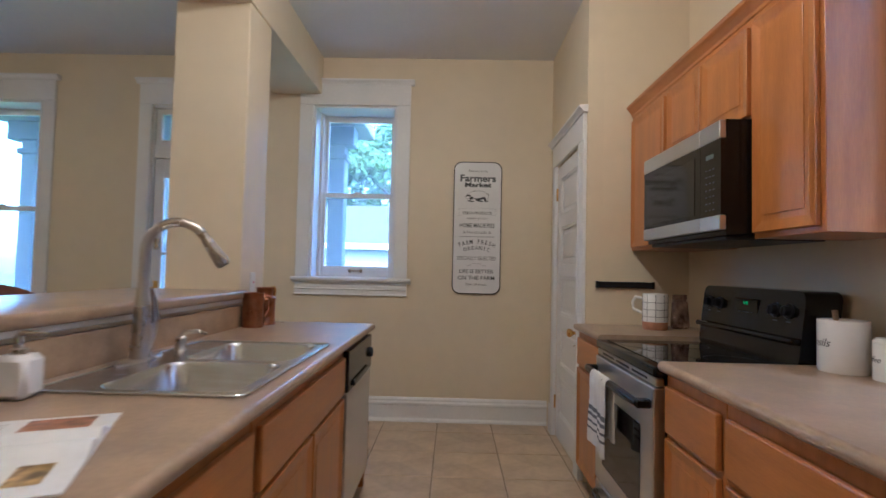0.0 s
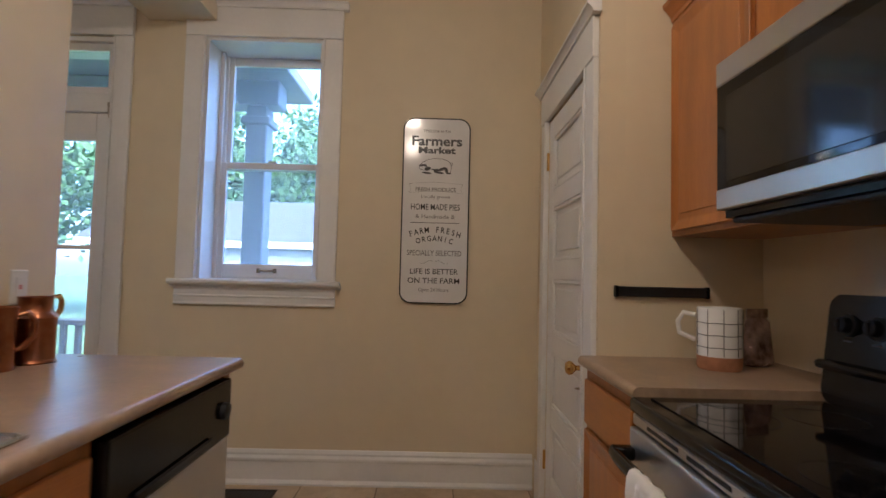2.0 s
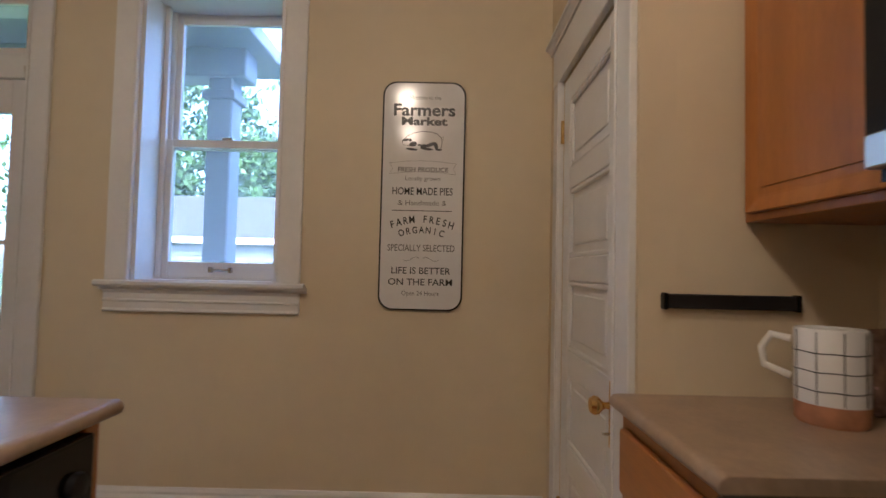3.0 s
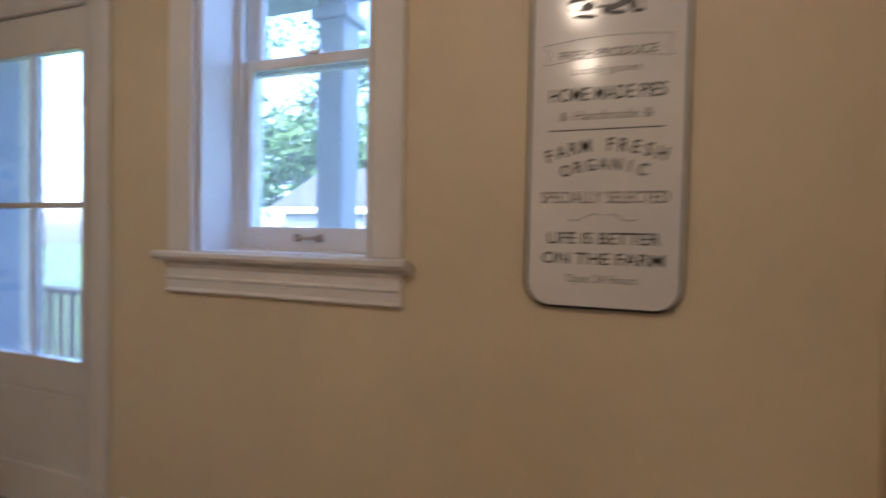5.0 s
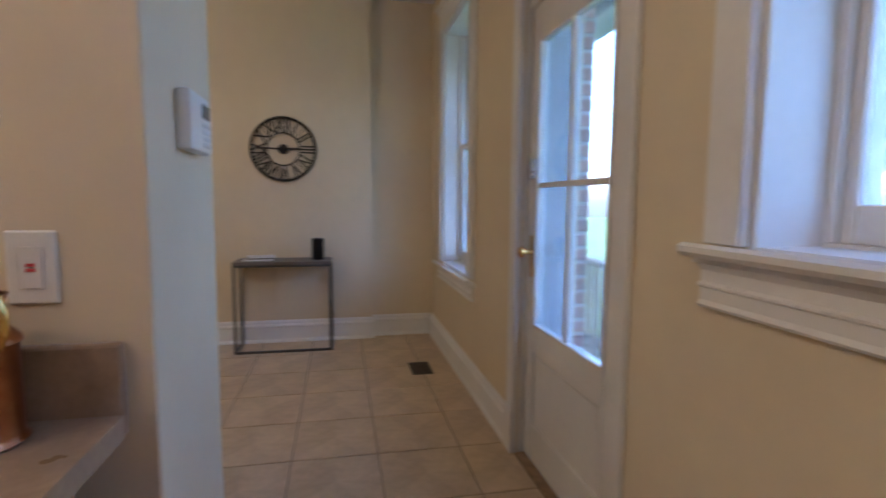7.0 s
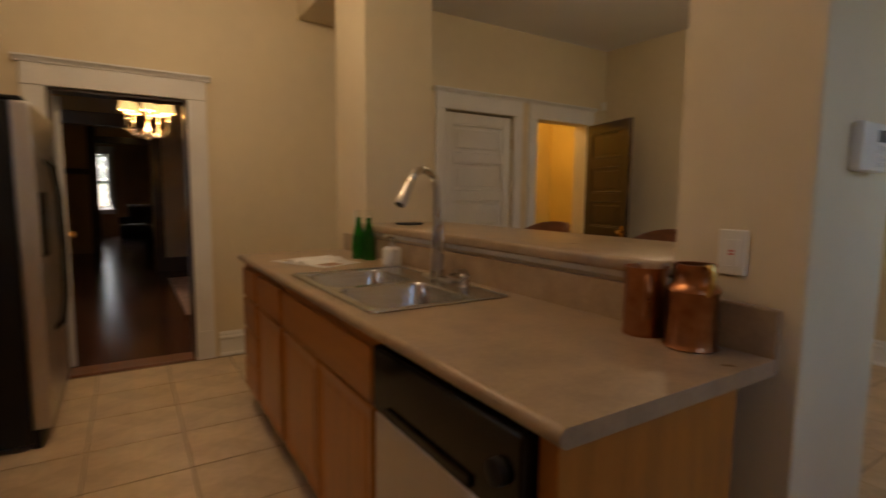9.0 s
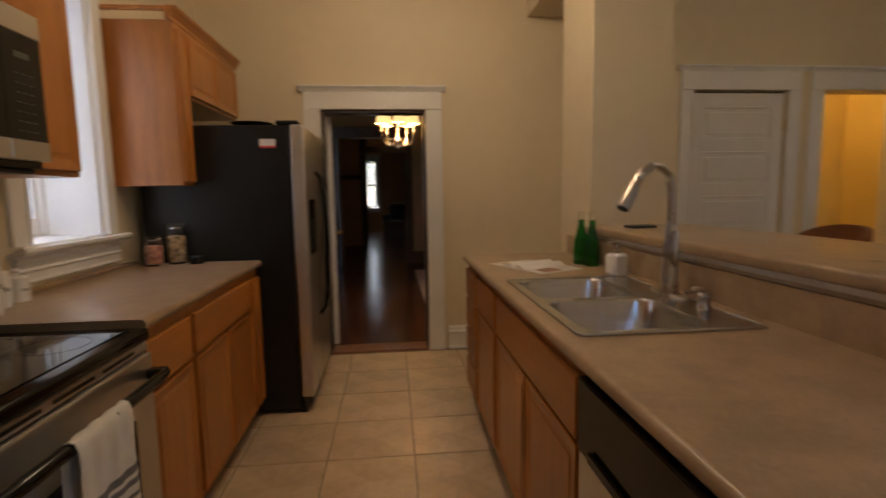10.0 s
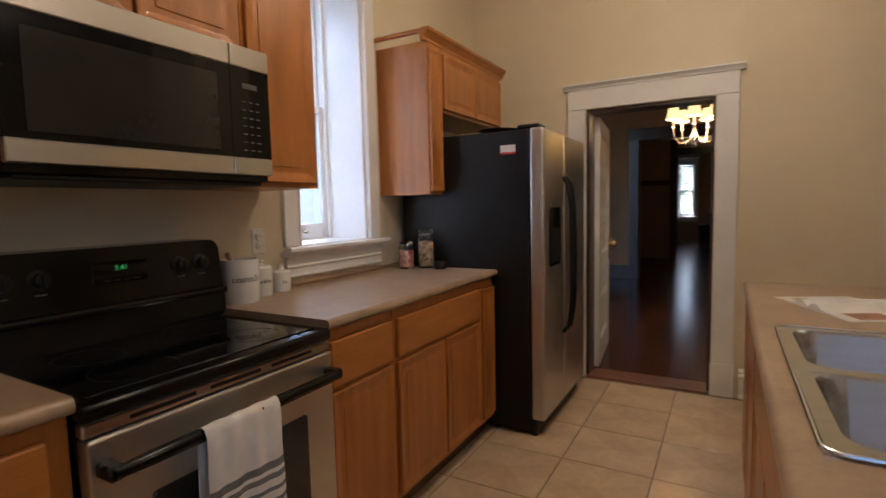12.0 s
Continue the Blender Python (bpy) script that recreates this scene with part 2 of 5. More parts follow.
def merge(bm, other):
    tmp = bpy.data.meshes.new("tmp")
    other.to_mesh(tmp)
    other.free()
    bm.from_mesh(tmp)
    bpy.data.meshes.remove(tmp)
    return bm


def lathe(profile, n=32, bm=None, m=None, cap=True):
    """A turned shape from (radius, height) pairs."""
    b = bmesh.new()
    rings = []
    for r, z in profile:
        rings.append([b.verts.new((max(r, 1e-4) * math.cos(2 * math.pi * i / n), max(r, 1e-4) * math.sin(2 * math.pi * i / n), z)) for i in range(n)])
    for p, q in zip(rings, rings[1:]):
        for i in range(n):
            b.faces.new((p[i], p[(i + 1) % n], q[(i + 1) % n], q[i]))
    if cap:
        b.faces.new(rings[0][::-1])
        b.faces.new(rings[-1])
    if m:
        b.transform(m)
    bmesh.ops.recalc_face_normals(b, faces=b.faces[:])
    return merge(bm, b) if bm is not None else b


def tube(points, radius, n=10, bm=None, closed=False):
    """A round bar along points; radius is one number or one for each point."""
    b = bmesh.new()
    pts = [Vector(p) for p in points]
    radii = radius if isinstance(radius, (list, tuple)) else [radius] * len(pts)
    rings, ref = [], None
    for i, p in enumerate(pts):
        if closed:
            d = pts[(i + 1) % len(pts)] - pts[i - 1]
        else:
            d = pts[min(i + 1, len(pts) - 1)] - pts[max(i - 1, 0)]
        d.normalize()
        if ref is None:
            ref = d.orthogonal().normalized()
        ref = (ref - d * ref.dot(d)).normalized()
        side = d.cross(ref)
        rings.append([b.verts.new(p + radii[i] * (ref * math.cos(2 * math.pi * k / n) + side * math.sin(2 * math.pi * k / n))) for k in range(n)])
    pairs = list(zip(rings, rings[1:])) + ([(rings[-1], rings[0])] if closed else [])
    for p, q in pairs:
        for k in range(n):
            b.faces.new((p[k], p[(k + 1) % n], q[(k + 1) % n], q[k]))
    if not closed:
        b.faces.new(rings[0][::-1])
        b.faces.new(rings[-1])
    bmesh.ops.recalc_face_normals(b, faces=b.faces[:])
    return merge(bm, b) if bm is not None else b


def rounded(x0, z0, x1, z1, r, y0, y1, n=8, bm=None):
    """An upright slab with rounded corners, between y0 and y1."""
    b = bmesh.new()
    ring = []
    for cx, cz, a0 in ((x1 - r, z1 - r, 0), (x0 + r, z1 - r, 90), (x0 + r, z0 + r, 180), (x1 - r, z0 + r, 270)):
        ring += [(cx + r * math.cos(radians(a0 + 90 * k / n)), cz + r * math.sin(radians(a0 + 90 * k / n))) for k in range(n + 1)]
    lo = [b.verts.new((x, y0, z)) for x, z in ring]
    hi = [b.verts.new((x, y1, z)) for x, z in ring]
    b.faces.new(lo), b.faces.new(hi[::-1])
    for i in range(len(ring)):
        j = (i + 1) % len(ring)
        b.faces.new((lo[j], lo[i], hi[i], hi[j]))
    bmesh.ops.recalc_face_normals(b, faces=b.faces[:])
    return merge(bm, b) if bm is not None else b


def sweep_profile(profile, x0, x1, bm=None):
    """A moulding: a section of (y, z) pairs run from x0 to x1."""
    b = bmesh.new()
    a = [b.verts.new((x0, y, z)) for y, z in profile]
    c = [b.verts.new((x1, y, z)) for y, z in profile]
    b.faces.new(a), b.faces.new(c[::-1])
    for i in range(len(profile)):
        j = (i + 1) % len(profile)
        b.faces.new((a[j], a[i], c[i], c[j]))
    bmesh.ops.recalc_face_normals(b, faces=b.faces[:])
    return merge(bm, b) if bm is not None else b


def lettering(name, words, size, material, parent, m, stretch=1.0, depth=0.0006, width=None, bold=0.0):
    """Words in the built-in font as a flat mesh, centred, in the plane of m."""
    cu = bpy.data.curves.new("words", "FONT")
    cu.body, cu.size, cu.align_x, cu.extrude, cu.offset = words, size, "CENTER", depth, bold
    cu.resolution_u = 3
    tmp = new("words", cu)
    bpy.context.view_layer.update()
    me = bpy.data.meshes.new_from_object(tmp.evaluated_get(bpy.context.evaluated_depsgraph_get()))
    bpy.data.objects.remove(tmp)
    bm = bmesh.new()
    bm.from_mesh(me)
    bpy.data.meshes.remove(me)
    if width:
        xs = [v.co.x for v in bm.verts]
        stretch = width / max(1e-4, max(xs) - min(xs))
    bm.transform(Matrix.Diagonal((stretch, 1, 1, 1)))
    bm.transform(m)
    return part(name, bm, material, parent)


NORTH_TEXT = pose(0, 0, 0, 90, 0, 0)      # letters that stand upright and face -y

# ---- the large structure ----
NY, EX, SY, WX, CZ = 5.11, 2.40, 0.07, -4.06, 3.11
CLX, CLY = 1.765, 3.97                      # the closet's corner


def wall_with_holes(name, a0, a1, holes, z1, place, thick=0.3, material=None, label="", z0=-0.05):
    """A wall along its own x from a0 to a1, y from 0 to thick, with (x0, x1, z0, z1) holes; place sets it in the world."""
    bm = bmesh.new()
    x = a0
    for h0, h1, k0, k1 in sorted(holes):
        box(x, 0, z0, h0, thick, z1, bm=bm)
        if k0 > z0:
            box(h0, 0, z0, h1, thick, k0, bm=bm)
        box(h0, 0, k1, h1, thick, z1, bm=bm)
        x = h1
    box(x, 0, z0, a1, thick, z1, bm=bm)
    return whole(name, bm, material or M["wall"], label or "smooth cream painted plaster wall", "wall", place, kind="structure")


W1 = (-0.30, 0.42, 1.178, 2.685)
W2 = (-3.62, -2.70, 0.75, 2.69)
XD = (-1.715, -0.855, -0.05, 2.67)
EW = (1.555, 2.11, 1.14, 2.69)             # along y
wall_with_holes("wall_north", WX - 0.4, EX + 0.3, [W1, W2, XD], CZ, pose(0, NY, 0))
wall_with_holes("wall_east", -NY, -SY, [(-EW[1], -EW[0], EW[2], EW[3])], CZ, pose(EX, 0, 0, 0, 0, -90), 0.42)
SD = (0.62, 1.47, -0.05, 2.03)
CD = (-2.60, -1.71, -0.05, 2.20)
DD = (-3.74, -2.93, -0.05, 2.20)
wall_with_holes("wall_south", -EX, -(WX - 0.1), [(-b, -a, c, d) for a, b, c, d in (SD, CD, DD)], CZ, pose(0, SY, 0, 0, 0, 180), 0.18)
wall_with_holes("wall_west", 4.52, NY, [], CZ, pose(WX - 0.08, 0, 0, 0, 0, 90), 0.2)
wall_with_holes("wall_chimney_breast", SY, 4.52, [], CZ, pose(WX, 0, 0, 0, 0, 90), 0.3)
# closet
wall_with_holes("wall_closet_west", CLY, NY, [(4.10, 4.84, -0.05, 2.13)], CZ, pose(CLX, 0, 0, 0, 0, 90) @ Matrix.Diagonal((1, -1, 1, 1)), 0.1)
wall_with_holes("wall_closet_south", CLX + 0.1, EX, [], CZ, pose(0, CLY, 0), 0.1)
# pillars, beam and the low wall under the bar
for n, x0, y0, x1, y1 in (("pillar_north", -0.68, 3.60, -0.25, 3.928), ("pillar_south", -0.735, 0.93, -0.25, 1.445)):
    whole(n, box(x0, y0, -0.05, x1, y1, 2.785, 0.004), M["wall"], "square cream painted plaster pillar", "pillar", kind="structure")
whole("beam", box(-0.66, SY, 2.78, -0.235, NY, CZ, 0.004), M["wall"], "cream painted plaster ceiling beam over the bar", "beam", kind="structure")
whole("wall_low", box(-0.40, 1.445, -0.05, -0.25, 3.60, 1.095), M["wall"], "low cream painted wall under the bar", "wall", kind="structure")
# ceilings
whole("ceiling", box(WX - 0.4, SY - 0.18, CZ, EX + 0.3, NY + 0.35, CZ + 0.2), M["ceil"], "smooth white painted plaster ceiling", "ceiling", kind="structure")
# dining room, hall and corridor
D1, D2 = -5.3, -14.0
whole("ceiling_dining", box(-2.6, D2 - 0.3, CZ - 0.1, 3.6, SY - 0.18, CZ + 0.1), M["tan_wall"], "tan painted dining room ceiling", "ceiling", kind="structure")
wall_with_holes("wall_dining_east", D2, SY - 0.18, [], CZ, pose(3.2, 0, 0, 0, 0, 90) @ Matrix.Diagonal((1, -1, 1, 1)), 0.2, M["tan_wall"], "tan painted dining room wall")
wall_with_holes("wall_dining_west", D2, SY - 0.18, [], CZ, pose(-2.0, 0, 0, 0, 0, 90), 0.2, M["tan_wall"], "tan painted dining room wall")
wall_with_holes("wall_dining_south", -3.2, 2.0, [(-1.87, -0.67, -0.05, 2.38)], CZ, pose(0, D1, 0, 0, 0, 180), 0.2, M["tan_wall"], "tan painted dining room wall")
wall_with_holes("wall_hall_south", -3.2, 2.0, [(-1.92, -1.46, 0.82, 2.5)], CZ, pose(0, D2, 0, 0, 0, 180), 0.2, M["tan_wall"], "tan painted front room wall")
whole("wall_corridor_back", box(-4.5, -1.30, -0.05, -2.2, -1.15, CZ), M["yellow"], "bright yellow painted corridor wall", "wall", kind="structure")
whole("wall_corridor_west", box(-4.5, -1.15, -0.05, -4.35, SY - 0.18, CZ), M["yellow"], "bright yellow painted corridor wall", "wall", kind="structure")
whole("wall_corridor_east", box(-2.66, -1.15, -0.05, -2.2, SY - 0.18, CZ), M["yellow"], "bright yellow painted corridor wall", "wall", kind="structure")
whole("ceiling_corridor", box(-4.5, -1.3, CZ - 0.06, -2.6, SY - 0.18, CZ + 0.1), M["ceil"], "white corridor ceiling", "ceiling", kind="structure")
whole("ceiling_closet", box(-2.6, -0.6, 2.3, -1.6, SY - 0.18, 2.36), M["ceil"], "white closet ceiling", "ceiling", kind="structure")

# baseboards: a tall board, a cap moulding and a shoe
BASE = [(0, 0), (-0.034, 0), (-0.034, 0.012), (-0.022, 0.030), (-0.022, 0.135), (-0.030, 0.142), (-0.030, 0.156), (-0.018, 0.170), (-0.018, 0.182), (-0.008, 0.20), (0, 0.20)]


def baseboard(x0, x1, place):
    whole("baseboard", sweep_profile(BASE, x0, x1), M["white"], "tall white painted moulded wooden baseboard", "baseboard", place, kind="structure")


for a, b in ((WX - 0.08, -1.80), (-0.68, CLX - 0.02)):
    baseboard(a, b, pose(0, NY, 0))
baseboard(SY + 0.02, 4.54, pose(WX, 0, 0, 0, 0, 90))
baseboard(4.52, NY - 0.03, pose(WX - 0.08, 0, 0, 0, 0, 90))
baseboard(-0.45, 0.72, pose(0, SY, 0, 0, 0, 180))
baseboard(0.72, 1.60, pose(0, SY, 0, 0, 0, 180))


def casing(name, w, z0, z1, place, wide=0.12, head=0.18, mid=None):
    """White flat casing round an opening of width w (x from 0 to w) on a wall that faces -y, with a capped head board."""
    c = thing(name, place, "white painted flat wooden casing with capped head board", "trim", kind="structure")
    for x0 in (-wide, w):
        bm = box(x0, -0.022, z0, x0 + wide, 0, z1, 0.003)
        box(x0 + (0.0 if x0 > 0 else wide - 0.014), -0.030, z0, x0 + (0.014 if x0 > 0 else wide), -0.022, z1, 0.003, bm=bm)
        part("side_casing", bm, M["white"], c)
    part("head_casing", box(-wide, -0.026, z1 + 0.001, w + wide, 0, z1 + head, 0.003), M["white"], c)
    cap = [(0, 0), (-0.034, 0), (-0.036, 0.010), (-0.050, 0.026), (-0.058, 0.030), (-0.058, 0.042), (0, 0.046)]
    bm = sweep_profile([(y, z + z1 + head) for y, z in cap], -wide - 0.03, w + wide + 0.03)
    part("head_cap", bm, M["white"], c)
    if z0 <= 0.01:
        for x0 in (-wide - 0.004, w - 0.004):
            part("plinth_block", box(x0, -0.036, 0, x0 + wide + 0.008, -0.0305, 0.23, 0.002), M["white"], c)
    return c


def sash_window(name, w, z0, z1, meet, place, thick=0.35, wide=0.12, apron=True, handle=True, deep=0.0):
    """A double-hung window in an opening x 0..w of a wall that faces -y and is thick deep."""
    o = thing(name, place, "white painted double-hung sash window with deep reveal", "window", kind="structure")
    casing(name + "_casing", w, z0 + 0.02, z1, place, wide)
    f = part("window_frame", box(0, 0, z0, 0.018, thick - 0.02, z1), M["white"], o)
    bm = box(w - 0.018, 0, z0, w, thick - 0.02, z1)
    box(0.018, 0, z1 - 0.018, w - 0.018, thick - 0.02, z1, bm=bm)
    box(0.018, 0.13 + deep, z0, w - 0.018, thick - 0.02, z0 + 0.03, bm=bm)
    part("reveal", bm, M["white"], o)
    bm = bmesh.new()
    for x0 in (0.018, w - 0.043):
        box(x0, 0.125 + deep, z0 + 0.03, x0 + 0.025, 0.145 + deep, z1 - 0.018, 0.003, bm=bm)
        box(x0, 0.190 + deep, z0 + 0.03, x0 + 0.025, 0.205 + deep, z1 - 0.018, 0.003, bm=bm)
    part("stop_bead", bm, M["white"], o)
    for nm, y0, a, b, low in (("lower_sash", 0.148 + deep, z0 + 0.03, meet + 0.02, True), ("upper_sash", 0.207 + deep, meet - 0.02, z1 - 0.018, False)):
        x0, x1, s, y1 = 0.022, w - 0.022, 0.05, y0 + 0.036
        bot, top = (0.085, 0.04) if low else (0.04, 0.055)
        bm = box(x0, y0, a, x0 + s, y1, b, 0.003)
        box(x1 - s, y0, a, x1, y1, b, 0.003, bm=bm)
        box(x0 + s, y0 + 0.001, a, x1 - s, y1 - 0.001, a + bot, 0.003, bm=bm)
        box(x0 + s, y0 + 0.001, b - top, x1 - s, y1 - 0.001, b, 0.003, bm=bm)
        sh = part(nm, bm, M["white"], o)
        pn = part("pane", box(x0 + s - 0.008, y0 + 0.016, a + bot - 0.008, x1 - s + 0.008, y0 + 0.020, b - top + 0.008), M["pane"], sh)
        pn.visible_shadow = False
        if low and handle:
            cx = (x0 + x1) / 2
            bm = tube([(cx - 0.045, y0 - 0.018, a + 0.045), (cx + 0.045, y0 - 0.018, a + 0.045)], 0.006)
            for sx in (-1, 1):
                box(cx + sx * 0.052 - 0.010, y0 - 0.022, a + 0.030, cx + sx * 0.052 + 0.010, y0 + 0.002, a + 0.060, 0.003, bm=bm)
            part("lift_handle", bm, M["nickel"], sh, "worn nickel sash lift")
        if low:
            cx = (x0 + x1) / 2
            part("sash_lock", box(cx - 0.03, y0 + 0.004, b, cx + 0.03, y0 + 0.03, b + 0.018, 0.004), M["nickel"], sh)
    sill = [(0.13, 0), (0.13, 0.03), (-0.062, 0.03), (-0.075, 0.022), (-0.075, 0.008), (-0.062, -0.004), (-0.030, -0.006), (-0.030, -0.02), (0, -0.02), (0, 0)]
    bm = sweep_profile([(y, z + z0 - 0.008) for y, z in sill if y <= 0], -wide - 0.02, w + wide + 0.035)
    box(0.0185, 0, z0 - 0.0005, w - 0.0185, 0.129 + deep, z0 + 0.022, bm=bm)
    part("window_sill", bm, M["white"], o)
    if apron:
        ap = [(0, 0), (-0.020, 0), (-0.026, 0.008), (-0.020, 0.020), (-0.020, 0.052), (-0.028, 0.058), (-0.028, 0.064), (-0.020, 0.070), (-0.020, 0.10), (-0.032, 0.118), (0, 0.118)]
        part("apron", sweep_profile([(y, z * 0.9 + z0 - 0.134) for y, z in ap], -wide, w + wide), M["white"], o)
    return o


sash_window("window_1", W1[1] - W1[0], W1[2], W1[3], 1.93, pose(W1[0], NY, 0), deep=0.045)
sash_window("window_2", W2[1] - W2[0], W2[2], W2[3], 1.75, pose(W2[0], NY, 0))
sash_window("window_3", EW[1] - EW[0], EW[2], EW[3], 1.93, pose(EX, EW[1], 0, 0, 0, -90), 0.42, 0.10, deep=0.13)
sash_window("window_4", 0.46, 0.82, 2.5, 1.66, pose(1.92, D2, 0, 0, 0, 180), 0.2)


def panel_door(name, w, h, material, m, n=5, label="", thick=0.04, hinges=(), knob=None, hx=-0.004, parent_kind="structure"):
    """A door leaf, x from 0 to w, its front at y = 0, with n stacked panels on both sides."""
    d = thing(name, m, label, "door", kind=parent_kind)
    st, rail = 0.105, 0.095
    bm = box(0, 0, 0.008, st, thick, h, 0.003)
    box(w - st, 0, 0.008, w, thick, h, 0.003, bm=bm)
    ph = (h - 0.2 - 0.11 - rail * (n - 1)) / n
    z = 0.008
    edges = []
    box(st, 0.0005, z, w - st, thick - 0.0005, 0.2, 0.003, bm=bm)
    z = 0.2
    for i in range(n):
        edges.append((z, z + ph))
        z += ph
        hh = rail if i < n - 1 else 0.11
        box(st, 0.0005, z, w - st, thick - 0.0005, z + hh, 0.003, bm=bm)
        z += hh
    leaf = part("leaf", bm, material, d)
    for a, b in edges:
        bm = box(st, 0.016, a, w - st, thick - 0.016, b)
        box(st + 0.05, 0.010, a + 0.05, w - st - 0.05, thick - 0.010, b - 0.05, 0.004, bm=bm)
        for y0, y1 in ((0.003, 0.016), (thick - 0.016, thick - 0.003)):
            box(st, y0, a, w - st, y1, a + 0.020, 0.005, bm=bm)
            box(st, y0, b - 0.020, w - st, y1, b, 0.005, bm=bm)
            box(st, y0, a + 0.020, st + 0.020, y1, b - 0.020, 0.005, bm=bm)
            box(w - st - 0.020, y0, a + 0.020, w - st, y1, b - 0.020, 0.005, bm=bm)
        part("panel", bm, material, d)
    for z in hinges:
        part("hinge", tube([(hx, -0.006, z - 0.05), (hx, -0.006, z + 0.05)], 0.008), M["brass"], d, "worn brass hinge")
    if knob:
        x, z = knob
        part("lock_plate", rounded(x - 0.02, z - 0.13, x + 0.02, z + 0.07, 0.006, -0.004, 0.0), M["brass"], d, "brass lock plate")
        bm = lathe([(0.012, 0), (0.010, 0.02), (0.014, 0.028), (0.027, 0.040), (0.029, 0.052), (0.022, 0.064), (0.004, 0.068)], 24, m=pose(x, -0.003, z, 90))
        part("door_knob", bm, M["brass"], d, "polished brass knob", smooth=True)
        part("key", tube([(x, -0.004, z - 0.085), (x, -0.03, z - 0.085)], 0.004), M["nickel"], d)
    return d


# closet door beside the sign; its face looks west
pd = panel_door("door_1", 0.72, 2.12, M["white"], pose(CLX - 0.001, 4.83, 0, 0, 0, -90), 5, "white painted five-panel closet door, shut, with brass knob", hinges=(0.27, 1.90), knob=(0.665, 0.885))
casing("door_1_casing", 0.74, 0, 2.13, pose(CLX, 4.84, 0, 0, 0, -90), 0.115, 0.17)
# white closet door and dark corridor door in the breakfast room
panel_door("door_2", 0.87, 2.18, M["white"], pose(CD[1] - 0.01, SY - 0.03, 0, 0, 0, 180), 5, "white painted panelled door, shut", hinges=(1.9,), knob=(0.06, 0.95), hx=0.874)
casing("door_2_casing", 0.89, 0, 2.20, pose(CD[1], SY, 0, 0, 0, 180), 0.115, 0.16)
panel_door("door_3", 0.79, 2.18, M["dark_wood"], pose(-3.73, SY + 0.03, 0, 0, 0, 76), 5, "dark stained panelled door standing open", knob=(0.73, 0.95))
casing("door_3_casing", 0.81, 0, 2.20, pose(DD[1], SY, 0, 0, 0, 180), 0.115, 0.16)
# doorway to the dining room with its white door folded open
casing("doorway_casing", SD[1] - SD[0], 0, SD[3], pose(SD[1], SY, 0, 0, 0, 180), 0.135, 0.145)
bm = box(SD[0], SY - 0.18, 0.0, SD[0] + 0.02, SY - 0.002, SD[3])
box(SD[1] - 0.02, SY - 0.18, 0, SD[1], SY - 0.002, SD[3], bm=bm)
box(SD[0], SY - 0.18, SD[3] - 0.02, SD[1], SY - 0.002, SD[3], bm=bm)
whole("doorway_jamb", bm, M["dark_wood"], "dark stained wooden door jamb", "trim", kind="structure")
panel_door("door_4", 0.80, 1.99, M["white"], pose(1.415, SY - 0.20, 0.012, 0, 0, -84), 5, "white painted panelled door folded open into the dining room", knob=(0.74, 0.95))
whole("threshold", box(SD[0], SY - 0.19, -0.02, SD[1], SY + 0.02, 0.014, 0.005), M["chair_wood"], "dark red stained wooden threshold", "trim", kind="structure")
casing("door_5_casing", XD[1] - XD[0], 0, XD[3], pose(XD[0], NY, 0), 0.115, 0.18)


